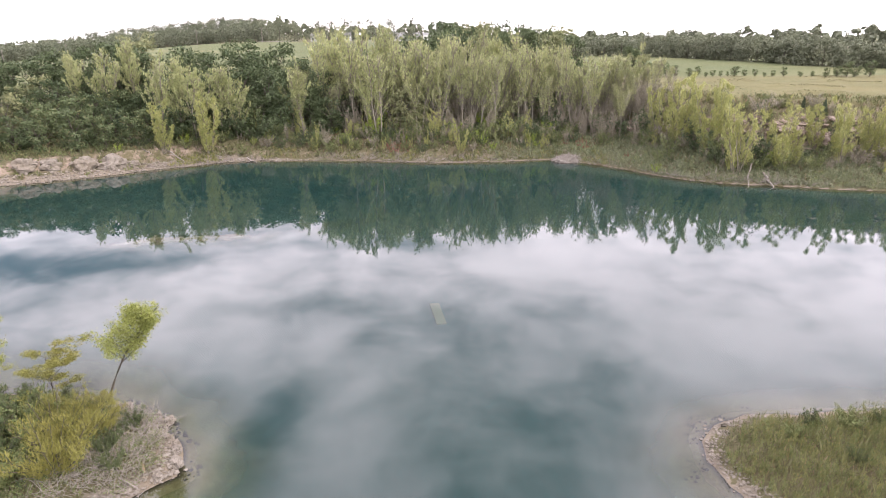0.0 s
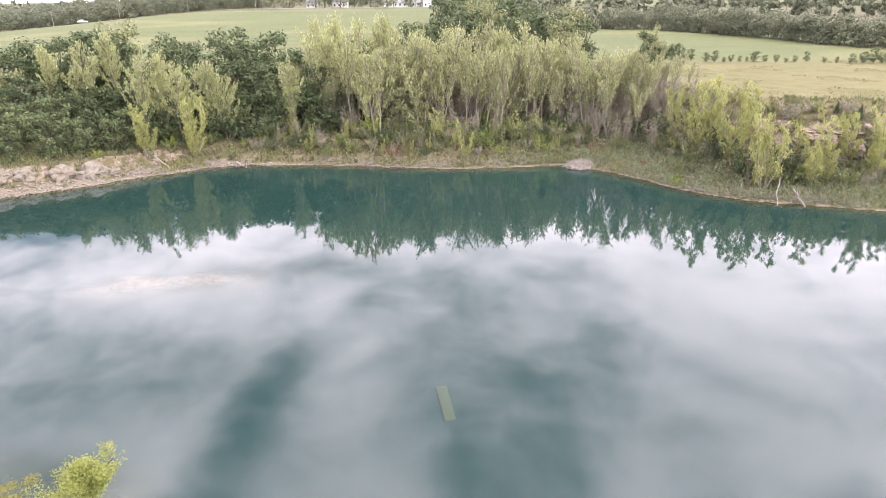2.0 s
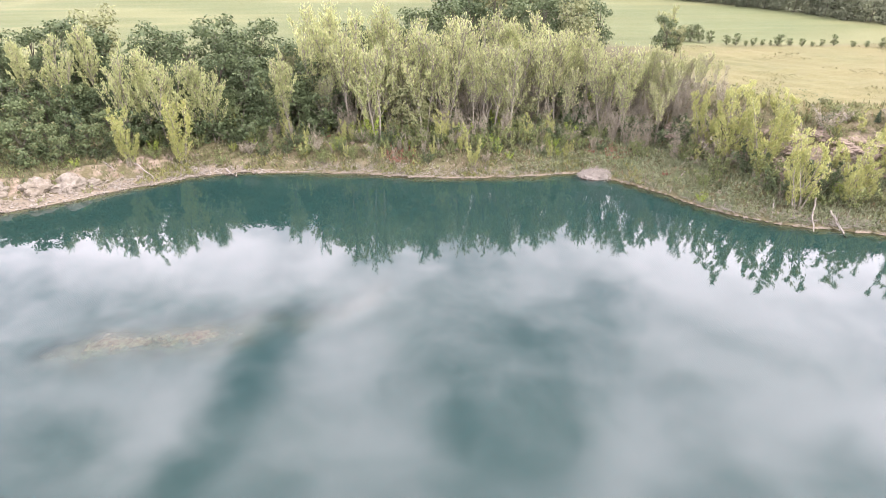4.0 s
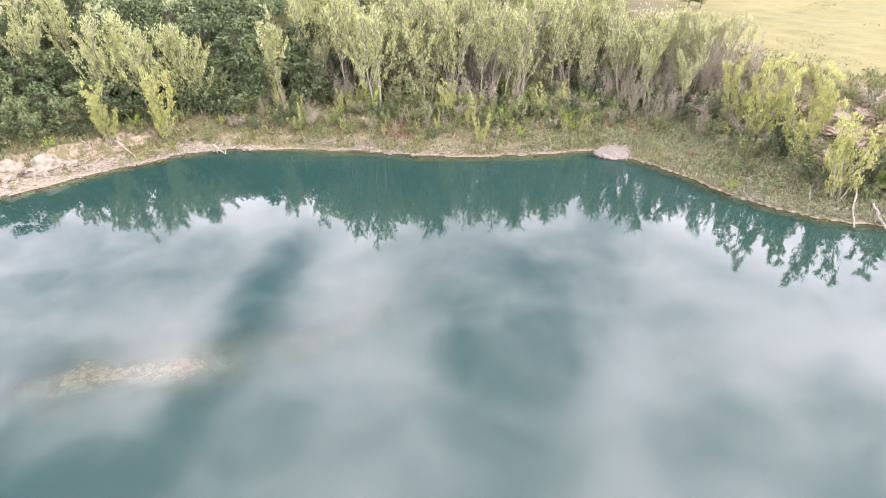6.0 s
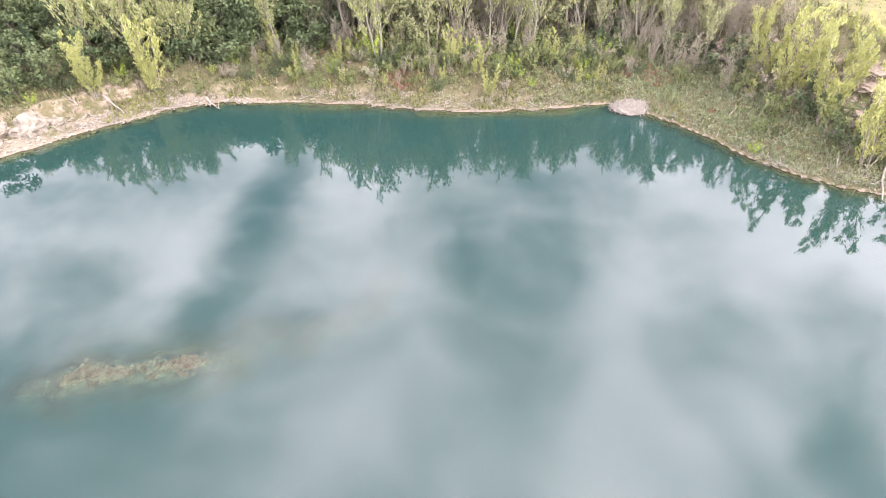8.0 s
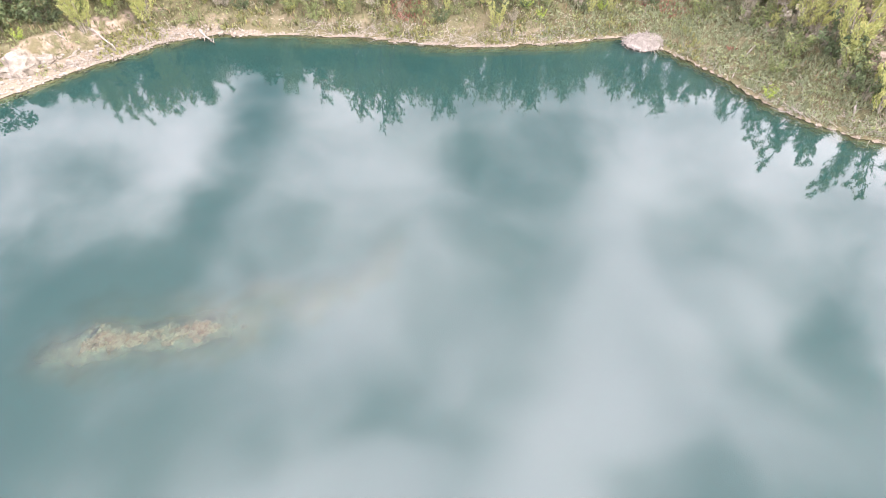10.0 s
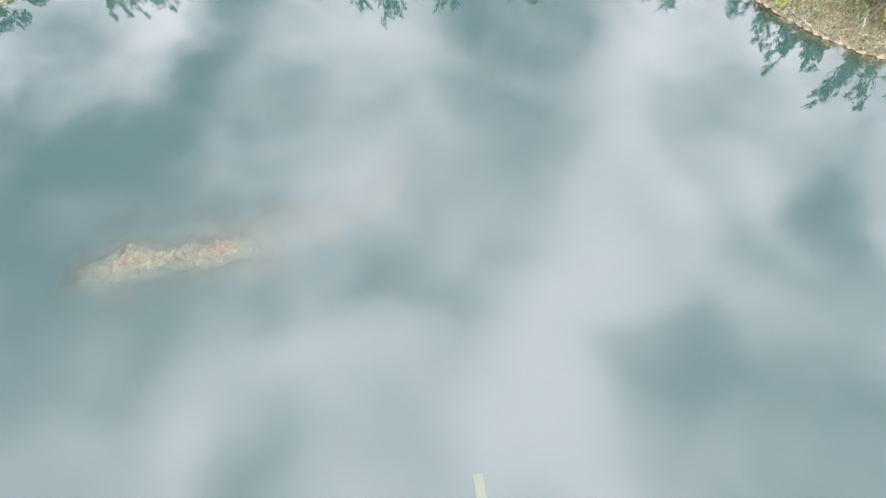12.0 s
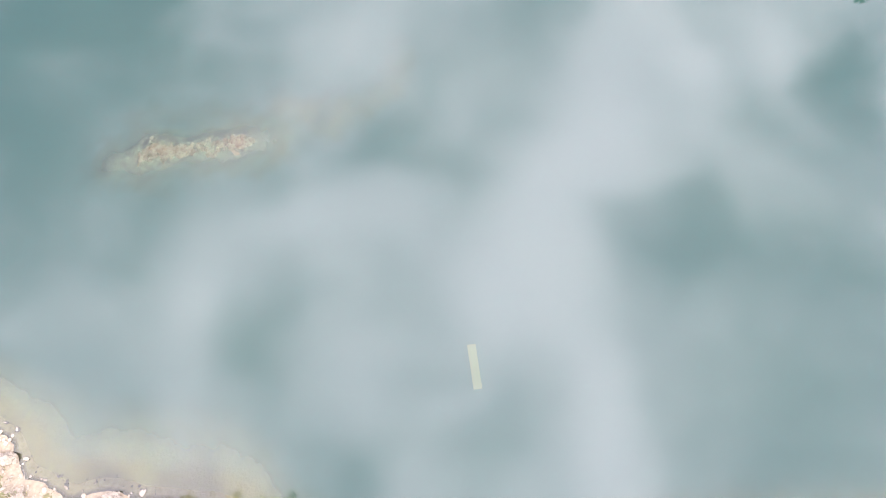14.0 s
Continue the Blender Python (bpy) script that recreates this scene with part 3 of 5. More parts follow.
def willow(h, lean=0.0, leaf="willow", count=4600, stems=7, wide=0.27, size=0.0145, bark="pale_bark"):
    """A many-stemmed willow: slim stems fanning out of the ground, feathered with leaf down to the bank."""
    limbs, spots, outs = [], [], []
    for k in range(stems):
        turn = 2 * np.pi * k / stems + rng.normal() * 0.5
        tall = h * (1.0 if k == 0 else rng.uniform(0.5, 0.95))
        s = wide * rng.uniform(0.3, 1.0) * (0.25 if k == 0 else 1.0)
        stem = limb((0.03 * h * np.cos(turn), 0.03 * h * np.sin(turn), -0.3), (s * np.cos(turn) + lean, s * np.sin(turn), 1), tall, (lean * 0.3, 0, 0.25), 7)
        limbs.append(tube(stem, np.linspace(0.008 * h, 0.0015 * h, 7), 5))
        twigs = 13
        for t in range(twigs):
            f = 0.1 + 0.86 * (t + rng.uniform(0, 1)) / twigs
            a = turn + rng.normal() * 1.3
            twig = limb(along(stem, 1, f, 99)[0], (0.75 * np.cos(a), 0.75 * np.sin(a), 0.75), tall * (0.09 + 0.15 * (1 - f)) * rng.uniform(0.7, 1.3), (0, 0, 0.55), 4)
            limbs.append(tube(twig, np.linspace(0.0026 * h, 0.0008 * h, 4), 3))
            m = int(count / (stems * twigs) * rng.uniform(0.4, 1.6)) + 1
            spots.append(along(twig, m, 0.2) + rng.normal(size=(m, 3)) * h * 0.014), outs.append(np.tile((np.cos(a) * 0.7, np.sin(a) * 0.7, 0.2), (m, 1)))
    at, out = np.concatenate(spots), np.concatenate(outs)
    return None, joined(limbs), leaves(at, size * h, out * 0.6, 0.36, 0.9, out * 0.6 + (0, 0, 0.9)), leaf, bark


def broadleaf(h, leaf="broad", count=2800, clumps=16, low=0.25, fat=0.34, bark="dark_bark", size_of_leaf=0.021):
    """A round-headed tree: a crown of many clumps with gaps between them."""
    trunk = limb((0, 0, -0.5), (rng.normal() * 0.1, rng.normal() * 0.1, 1), h * 0.75, (0, 0, 0.4), 7)
    limbs, spots, outs = [], [], []
    for k in range(clumps):
        z = rng.uniform(low, 0.9)
        r = fat * h * math.sqrt(max(0.08, 1 - ((z - (0.5 + low / 2)) / (0.55 - low / 2)) ** 2)) * rng.uniform(0.35, 0.85)
        turn = k * 2.4 + rng.normal() * 0.4
        c = np.array((r * np.cos(turn), r * np.sin(turn), z * h))
        start = along(trunk, 1, min(0.9, max(0.15, z * 0.85)), 99)[0]
        limbs.append(tube(np.stack([start, (start + c) / 2 + (0, 0, 0.03 * h), c]), (0.008 * h, 0.005 * h, 0.002 * h), 4))
        m = count // clumps
        d = rng.normal(size=(m, 3))
        d /= np.linalg.norm(d, axis=1)[:, None]
        size = h * rng.uniform(0.07, 0.14)
        p = c + d * size * rng.uniform(0.55, 1.15, (m, 1)) * (1.1, 1.1, 0.8)
        spots.append(p), outs.append(d)
    at = np.concatenate(spots)
    return tube(trunk, np.linspace(0.016 * h, 0.004 * h, 7), 6), joined(limbs), leaves(at, size_of_leaf * h, np.concatenate(outs) * 1.2, 0.6, 0.8), leaf, bark


def bush(h, leaf="shrub", count=1600, stems=9, wide=0.55, size=0.03, slim=0.45, bark="dark_bark", droop=0.1, upright=False):
    """A many-stemmed shrub: each stem ends in twigs that carry a tuft of leaves, with gaps between the tufts."""
    limbs, spots, outs = [], [], []
    twigs = 7
    for k in range(stems):
        turn = 2 * np.pi * k / stems + rng.normal() * 0.4
        s = rng.uniform(0.2, 1.0) * wide
        path = limb((0.06 * h * np.cos(turn), 0.06 * h * np.sin(turn), -0.2), (s * np.cos(turn), s * np.sin(turn), 1), h * rng.uniform(0.55, 1.0), (0.3 * np.cos(turn), 0.3 * np.sin(turn), -droop), 5)
        limbs.append(tube(path, np.linspace(0.013 * h, 0.003 * h, 5), 4))
        for t in range(twigs):
            a = turn + rng.normal() * 1.2
            twig = limb(along(path, 1, 0.15 + 0.8 * (t + rng.uniform(0, 1)) / twigs, 99)[0], (np.cos(a), np.sin(a), 0.7), h * rng.uniform(0.08, 0.2), (0, 0, 0.5), 3)
            limbs.append(tube(twig, np.linspace(0.005 * h, 0.0015 * h, 3), 3))
            m = int(count / (stems * twigs) * rng.uniform(0.4, 1.6)) + 1
            off = rng.normal(size=(m, 3))
            p = along(twig, m, 0.3) + off * h * 0.036
            p[:, 2] = np.maximum(p[:, 2], 0.02 * h)
            spots.append(p), outs.append(off * 0.5 + (0.4 * np.cos(a), 0.4 * np.sin(a), 0.2))
    at, out = np.concatenate(spots), np.concatenate(outs)
    return None, joined(limbs), leaves(at, size * h, out, slim, 1.0, out * 0.5 + (0, 0, 1.0) if upright else None), leaf, bark


def cedar(h, count=1800):
    trunk = limb((0, 0, -0.3), (0, 0, 1), h, (0, 0, 1), 5)
    z = rng.uniform(0.05, 1.0, count) ** 1.2
    turn, r = rng.uniform(0, 6.28, count), (1 - z) ** 0.8 * 0.26 * h * rng.uniform(0.5, 1.1, count)
    p = np.stack([r * np.cos(turn), r * np.sin(turn), z * h], -1)
    out = np.stack([np.cos(turn), np.sin(turn), 0 * turn + 0.3], -1)
    return tube(trunk, np.linspace(0.02 * h, 0.004 * h, 5), 5), None, leaves(p, 0.03 * h, out, 0.4), "cedar", "dark_bark"


def bare_tree(h, lean=0.1):
    """A leafless, bleached stem with thin branches."""
    t, l, _, _, _ = poplar(h, lean, count=90, bare=0.25)
    return t, l, None, "poplar", "dead"


def grow(name, made, label, category, group):
    """A plant as a thing with its parts, standing at the origin."""
    trunk, limbs, crown, leaf, bark = made
    ob = thing(name, label, category, group)
    if trunk is not None:
        part("trunk", bulk("trunk", *trunk, True), M[bark], ob)
    if limbs is not None:
        part("branchwork", bulk("branchwork", *limbs, True), M[bark], ob)
    if crown is not None:
        part("crown", bulk("crown", *crown), M[leaf], ob)
    return ob


USED = set()


def plant(kinds, k, x, y, h, tall, sink=0.0):
    """A plant of one of the kinds at a place, scaled from its own height tall to h."""
    ob = kinds[k % len(kinds)]
    s = 1.07 * h / tall
    m = pose(x, y, stand(x, y) - sink, 0, 0, 137.5 * k % 360) @ Matrix.Diagonal((s * rng.uniform(0.9, 1.12), s * rng.uniform(0.9, 1.12), s, 1))
    if ob.name not in USED:
        USED.add(ob.name)
        ob.matrix_basis = m
        return ob
    made = copy_thing(ob, m)
    made.matrix_basis = m
    return made


COTTON = "young cottonwood with pale stems and thin yellow-green leaves"
far_bank = "trees on the far bank"
poplars = [grow("cottonwood_tree", poplar(14, lean, count=c, bare=b, wide=w, stems=st), COTTON, "tree", far_bank)
           for lean, c, b, w, st in ((0.0, 3000, 0.15, 0.2, 1), (-0.12, 2700, 0.12, 0.25, 2), (0.06, 2800, 0.2, 0.15, 1), (0.03, 2300, 0.2, 0.2, 2), (-0.05, 3300, 0.1, 0.3, 1), (0.0, 2900, 0.14, 0.25, 3))]
stand_poplars = [grow("cottonwood_tree", poplar(14, lean, count=c, bare=b, wide=0.2, stems=st), "slim cottonwood bare below with a light yellow-green top", "tree", far_bank)
                 for lean, c, b, st in ((0.02, 1500, 0.28, 1), (-0.05, 1500, 0.25, 2), (0.05, 1300, 0.32, 1), (-0.02, 1500, 0.25, 2))]
willows = [grow("willow_tree", willow(8, lean, stems=st), "yellow-green willow leafy down to the bank", "tree", far_bank)
           for lean, st in ((0.06, 6), (-0.06, 8), (0.0, 7))]
broads = [grow("broadleaf_tree", broadleaf(13, count=int(0.8 * c), clumps=k + 10, low=lo), "dark green broadleaf tree with a dense round crown", "tree", far_bank)
          for c, k, lo in ((3200, 20, 0.15), (2800, 16, 0.2), (3000, 18, 0.1), (2600, 15, 0.25))]
sunnies = [grow("maple_tree", broadleaf(13, "sunny", int(0.85 * c), k + 10, lo), "light green broadleaf tree with a full round crown", "tree", far_bank)
           for c, k, lo in ((2800, 17, 0.2), (2600, 15, 0.15))]
shrubs = [grow("shrub", bush(3.2, "shrub", 750, 8, w, 0.036), "grey-green leafy shrub on the weedy bank", "shrub", "shrubs on the far bank") for w in (0.5, 0.8, 0.65)]
darkies = [grow("dark_shrub", bush(4, "broad", 850, 8, w, 0.037), "dark green leafy shrub under the trees", "shrub", "shrubs on the far bank") for w in (0.6, 0.85)]
twiggies = [grow("twiggy_shrub", bush(3.4, "twig", 700, 14, w, bark="pale_bark"), "dry grey-brown twiggy shrub on the bank", "shrub", "shrubs on the far bank") for w in (0.45, 0.7)]
limes = [grow("lime_shrub", bush(3, "lime", 1100, 7, w), "bright lime green shrub on the bank", "shrub", "shrubs on the far bank") for w in (0.45, 0.7)]
cedars = [grow("cedar_tree", cedar(4), "small dark green cedar at the field's edge", "tree", far_bank)]
snags = [grow("bare_tree", bare_tree(10, a), "leafless grey tree with thin branches", "tree", far_bank) for a in (0.08, -0.1)]

thin = [grow("young_poplar", poplar(12, lean, count=900, bare=b, wide=0.15), "slim pale-stemmed poplar with sparse leaves", "tree", far_bank) for lean, b in ((0.03, 0.35), (-0.04, 0.45), (0.0, 0.3))]

fillers = [grow("young_broadleaf_tree", broadleaf(8, leaf, 1200, c + 6, 0.06, 0.4, size_of_leaf=0.028), "leafy young broadleaf tree in the thicket", "tree", far_bank)
           for leaf, c in (("mid", 15), ("broad", 17), ("mid", 13), ("sunny", 14))]
slim_willows = [grow("young_willow", willow(8, lean, count=3000, stems=4), "young yellow-green willow on the rocky slope", "tree", far_bank) for lean in (0.05, -0.05)]

k = 0
for x, y, h in [(-72.9, 129.6, 11.9), (-66.7, 127.5, 14.3), (-62.3, 132.4, 15.2), (-53.8, 121.2, 14.5), (-50.7, 123.7, 14.4), (-46.8, 122.1, 14.5), (-42.3, 123.2, 12.7), (-39.1, 123.4, 13.5), (-29.6, 126.1, 12.4), (-26.5, 126, 13.4), (-24.5, 139.8, 16.2), (-20.5, 130.7, 17.4), (-19.5, 135.1, 18), (-16.3, 133, 18.6), (-13.6, 125.9, 15.5), (-11.4, 123.1, 15.7), (-10, 135.7, 17.6), (-7.3, 127.6, 16.8), (-5.1, 129.2, 16.2), (-3, 127.3, 16.8), (-0.7, 129.3, 15.6), (2.2, 132.9, 16.7), (6.2, 130.5, 15.1), (9.2, 133.5, 16.6), (10.9, 132.3, 15.5), (13.7, 130.4, 16.5), (16.3, 134.7, 16), (18.6, 131.1, 15.3), (21.9, 133, 13.9), (24.4, 134.7, 14.5)]:
    plant(poplars if x < -9 or k % 4 == 0 else stand_poplars, k, x, y, h, 14)
    k += 1
for x, y, h in [(-16.5, 127.2, 16.9), (-8.8, 126.9, 15.4), (-3.8, 123, 15), (0.5, 124.6, 15.2), (4.9, 123.8, 13.7), (6.9, 126.3, 14.8), (8.5, 124.2, 15.1), (12.2, 129.4, 14.7), (16.4, 127.3, 14.6), (19.4, 127.2, 14.2), (22.9, 130.2, 13.7), (26.5, 135.2, 13.6), (26.6, 128.4, 14.1), (27.9, 125.4, 14.1), (28.9, 122, 14.9), (32.4, 125.7, 12.3), (34.2, 125.1, 11.8), (36.2, 124.9, 10), (38.3, 122.7, 9.8), (40.8, 124.4, 7.4), (42.4, 122.1, 6.6), (44, 121.9, 5.1), (-12.4, 135.9, 16.2), (-6.7, 137.3, 15.2), (0.2, 136.9, 14.6), (5.6, 139.2, 13.6), (13, 137.6, 14.3), (20.1, 141.6, 13.2), (26.6, 123.5, 13.5), (36.7, 123, 8.5)]:
    plant(stand_poplars, k, x, y, h, 14)
    k += 1
for x, y, h in [(-50.4, 114.6, 9.6), (-43.3, 118.1, 11.8), (-0.6, 120.8, 5.6), (4.4, 114.8, 4.7), (40.8, 116.8, 6.7), (55.2, 102.6, 4.7), (47.3, 98.6, 6.2), (61.3, 102.8, 4.6), (55.8, 95.7, 6.8), (-17.2, 122.6, 4), (-15.8, 122.8, 3.2), (42.3, 108.7, 12.3), (44.9, 103.5, 12.4), (46.9, 95.7, 12.2), (53.7, 95.6, 11.2), (61.3, 100.2, 9.2), (62.9, 95.5, 12.3), (68.7, 95.6, 9.8), (70.4, 92.1, 10.7), (67.4, 96.6, 9.2), (48.4, 106.1, 9.1), (40.1, 112.3, 10.7)]:
    plant(willows, k, x, y, h * (0.85 if x > 50 else 1.0), 8)
    k += 1
for x, y, h in [(-95.8, 132.8, 9.1), (-92.8, 134.7, 9.9), (-87.9, 132.6, 9.1), (-84.6, 133.1, 9.8), (-81.3, 134.8, 10.5), (-79.7, 137.8, 11.5), (-74.7, 138.6, 12.2), (-71.5, 141, 13.3), (-65.4, 138, 12.5), (-55.5, 135.5, 13.7), (-54.7, 140.9, 14.4), (-47.8, 137.7, 14.2), (-42.5, 143.9, 14.9), (-36.8, 140.3, 13.8), (-34.3, 144.2, 14.4), (-29.6, 136.3, 13), (-79, 133.1, 7.9), (-72.4, 131.2, 7.4), (-66.7, 133.5, 8.9), (-56.9, 131.1, 10.3), (-47.5, 132, 11.3), (-44.3, 129.9, 11.2), (-39.5, 133.3, 11.7), (-34.8, 131, 11.5), (-31, 127.1, 10.8), (-24, 130.5, 11.6), (-51.7, 138.7, 12.4), (-38.7, 138.5, 12.2), (-63.7, 136.4, 10)]:
    plant(broads, k, x, y, h * (0.93 if y > 134 and x > -60 else 1.0), 13)
    k += 1
for x, y, h in [(-78.2, 126, 5.9), (-72.3, 124, 5.3), (-67.5, 126, 6.3), (-64, 127, 6.4), (-59.6, 126, 6.8), (-56.8, 129, 7.5), (-49.9, 127, 7.9), (-44.7, 127, 7.8), (-39.9, 128, 8.6), (-35.5, 127, 7.5), (-31.6, 126, 6.3), (-25.8, 128, 8.6), (-23.3, 129, 9.2), (-19, 148, 11.4), (-4.7, 150, 13.2), (-16.4, 146, 10.8), (-2.3, 150, 12), (-29.9, 142, 9), (-91.7, 136, 8.1), (-98.1, 136, 8.5), (-99.4, 132, 8.6), (-88, 126, 6), (-91.5, 124, 5.4), (-105, 134, 7), (-83.1, 126, 5.4), (-9.3, 146, 10.7), (-13.5, 142, 11), (-8.2, 143, 11.5), (-3.4, 144, 11), (1.5, 143, 10.5), (-18.5, 142, 11), (14.5, 148, 9.9), (23.8, 146, 8.9)]:
    plant(broads, k, x, y, h, 13)
    k += 1
for x, y, h in [(-67, 146, 14.6), (1.4, 152, 13.6), (7.1, 166, 14.1), (12.9, 172, 15.1), (16, 156, 13.3), (22, 158, 13.8), (28, 156, 13.4), (26.9, 168, 13.3), (33.7, 162, 11.7), (11.7, 195, 16), (21.2, 210, 15.4), (3.5, 185, 16.8), (-6.2, 124, 9.1), (-8.3, 125, 7.5), (-3.7, 126, 7.5), (34, 180, 13.5), (25.2, 190, 14.6), (48.1, 158, 8.3), (50.7, 158, 6.2)]:
    plant(sunnies if k % 3 == 0 or y < 130 else broads, k, x, y, h, 13)
    k += 1
for x, y, h in [(-72.5, 119.1, 5.7), (-69.4, 121.1, 4.9), (-66.1, 121.2, 4.9), (-58.9, 124.4, 4.5), (-49.1, 124.9, 5.6), (-40.3, 124.2, 6.4), (-35.7, 123.8, 7.7), (-32.2, 124.3, 5.1), (-22.4, 126.5, 4.6), (-9.4, 126.2, 4.6), (7.1, 125.3, 3.6), (12.6, 124.1, 3.6), (18, 122.3, 4.5), (22.3, 123.8, 4.6), (28.2, 123, 4), (32.5, 120.4, 4), (35.8, 118.2, 5.3), (38.8, 115.8, 5.2), (41.7, 113.7, 5.1), (44.1, 103.8, 5.2), (45.5, 99, 5), (51.3, 99.4, 5), (44.6, 109.6, 4.9), (25, 127.1, 4.1), (-63.2, 122, 5.4)]:
    plant(darkies, k, x, y, h, 4)
    k += 1
for x, y, h in [(-23.9, 119.9, 3), (-18.1, 121, 2.7), (-9.1, 120, 3), (-4.6, 120, 3.7), (1.8, 119.3, 3), (5.7, 118.9, 3.6), (8.8, 121.4, 3.5), (10.8, 120.6, 5), (13.7, 120.5, 5.4), (15.6, 119.5, 3.2), (19.7, 120.2, 3.3), (-14.2, 122.8, 3.5), (-7.2, 123.5, 4.1), (-2.2, 125.6, 4.1), (39.8, 105.7, 4), (37.3, 103.3, 3.1), (45, 101.8, 4.7), (48, 96.5, 3.7), (50.3, 95.6, 3.3), (53.6, 95.1, 4.1), (57.8, 93.8, 3.2), (61.1, 96.2, 3.7), (-51.5, 118.4, 2.9), (-47.2, 117, 2.7), (-37.2, 117.8, 2.2), (-62.7, 118, 2.1), (-20.2, 118.1, 2.7), (-28.3, 122.2, 2.7)]:
    plant(shrubs, k, x, y, h, 3.2)
    k += 1
for x, y, h in [(-11.8, 123.9, 5.4), (-57.1, 111.3, 1.5), (-31.2, 126.6, 3.6), (46.5, 96.7, 1.7), (53, 97.9, 2.5), (35.8, 99.9, 1.7), (18, 122.8, 1.7), (23.4, 130.2, 3.2), (-48, 119.1, 2.5), (3.4, 122.3, 3)]:
    plant(limes, k, x, y, h, 3)
    k += 1
for x, y, h in [(63.8, 103.3, 2.6), (61.8, 106, 1.7), (-61.6, 122.6, 5.3)]:
    plant(cedars, k, x, y, h, 4)
    k += 1
for x, y, h in [(-24.3, 135.5, 7.5), (22.4, 133.7, 8.5), (-15.4, 135.1, 8.5), (45.2, 109.1, 4.9), (13.7, 134.4, 6.9), (49.7, 97.7, 3.8)]:
    plant(snags, k, x, y, h, 10)
    k += 1
HEDGE = [(60.9, 181.6, 3.1), (63.8, 178.2, 2.7), (68.5, 173.2, 1.9), (69.9, 171.5, 2.2), (74, 171.3, 1.5), (75.7, 170.4, 1.2), (79.1, 169.8, 2.2), (81.7, 169.6, 1.4), (83.3, 167.3, 1.6), (92.4, 169.9, 2), (95.6, 167.7, 1.2), (101.5, 166.2, 1.8), (104.2, 165.9, 2.3)]
hedge_kinds = [grow("hedge_bush", broadleaf(4, "mid", 1600, 30, 0.08, w, size_of_leaf=0.026), "dark green bush in the field hedge", "shrub", "bushes of the field hedge") for w in (0.38, 0.46)]
HEDGE += [(58.5, 184, 3.4), (62.4, 180, 3.6), (65.6, 176.4, 2.4), (72, 171, 1.1), (77.4, 170, 1.0), (86.6, 168.6, 1.0), (89, 169, 1.3), (98.4, 167, 1.2), (106.5, 165.6, 3.0), (109, 166, 2.4), (112, 165, 3.2)]
for x, y, h in HEDGE:
    plant(hedge_kinds, k, x, y, h * 1.25, 4)
    k += 1
plant(poplars, k, 55.4, 176.5, 9.0, 14)


# ---- understory and weeds of the far bank ----
def scatter(count, x0, x1, y0, y1):
    return rng.uniform(x0, x1, count), rng.uniform(y0, y1, count)


# slim stems between the larger trees
tx, ty = scatter(120, -30, 42, 118, 144)
td = inland(tx, ty)
for x, y in zip(tx[(td > 10) & (td < 27)], ty[(td > 10) & (td < 27)]):
    plant(thin, k, x, y, rng.uniform(8, 14) * (0.7 if x > 30 else 1.0), 12)
    k += 1

# grey twiggy growth at the feet of the stand
twig_willows = [grow("twiggy_willow", willow(6, lean, "twig", c * 2, st, 0.22, 0.015), "grey-brown twiggy young willow with few leaves", "tree", far_bank) for lean, c, st in ((0.04, 520, 6), (-0.04, 700, 8), (0.0, 420, 5))]
tx, ty = scatter(340, -36, 26, 113, 130)
for x, y, d in zip(tx, ty, inland(tx, ty)):
    if 3.6 < d < 11 and rng.uniform(0, 1) < 0.3 + 0.1 * d:
        kinds, tall, h = [(shrubs, 3.2, 2.2), (twig_willows, 6, 2.8), (slim_willows, 8, 3.2), (shrubs, 3.2, 1.8), (twiggies, 3.4, 2.2), (limes, 3, 1.6), (darkies, 4, 2.2), (slim_willows, 8, 2.4)][k % 8]
        plant(kinds, k, x, y, h * rng.uniform(0.7, 1.4) * (0.7 + 0.06 * d), tall)
        k += 1
tx, ty = scatter(210, -20, 44, 112, 142)
td = inland(tx, ty)
for x, y, d in zip(tx, ty, td):
    if 8.5 < d < 21:
        plant(twig_willows, k, x, y, rng.uniform(3.2, 5.0) + 0.14 * d, 6)
        k += 1

# thicket that closes the gaps between the large trees
taken = []
tx, ty = scatter(1400, -104, 42, 104, 152)
for x, y, d in zip(tx, ty, inland(tx, ty)):
    gap = 3.6 if x < -16 else 4.0
    if not (8.5 if x < -30 else 10) < d < (33 if x < -16 else 26) or any((x - a) ** 2 + (y - b) ** 2 < gap * gap for a, b in taken):
        continue
    taken.append((x, y))
    if x < -16:
        plant(fillers, [0, 1, 1, 0, 2, 1, 3][k % 7], x, y, rng.uniform(4.5, 7.5) + 0.06 * d, 8)
    elif k % 3 == 0:
        plant(twiggies, k, x, y, rng.uniform(3.5, 6), 3.4)
    else:
        plant(fillers, [0, 2, 3, 3][k % 4], x, y, rng.uniform(3.5, 6.5), 8)
    k += 1

sx, sy = scatter(400, -96, 84, 90, 150)
sd = inland(sx, sy)
keep = (sd > 7) & (sd < np.where(sx > 38, 17, 34))
for x, y, d in zip(sx[keep], sy[keep], sd[keep]):
    kinds, tall = [(shrubs, 3.2), (darkies, 4), (twiggies, 3.4), (shrubs, 3.2), (limes, 3), (twiggies, 3.4), (darkies, 4)][k % 7] if x > -20 else [(darkies, 4), (shrubs, 3.2), (darkies, 4)][k % 3]
    plant(kinds, k, x, y, rng.uniform(1.6, 4.4), tall)
    k += 1

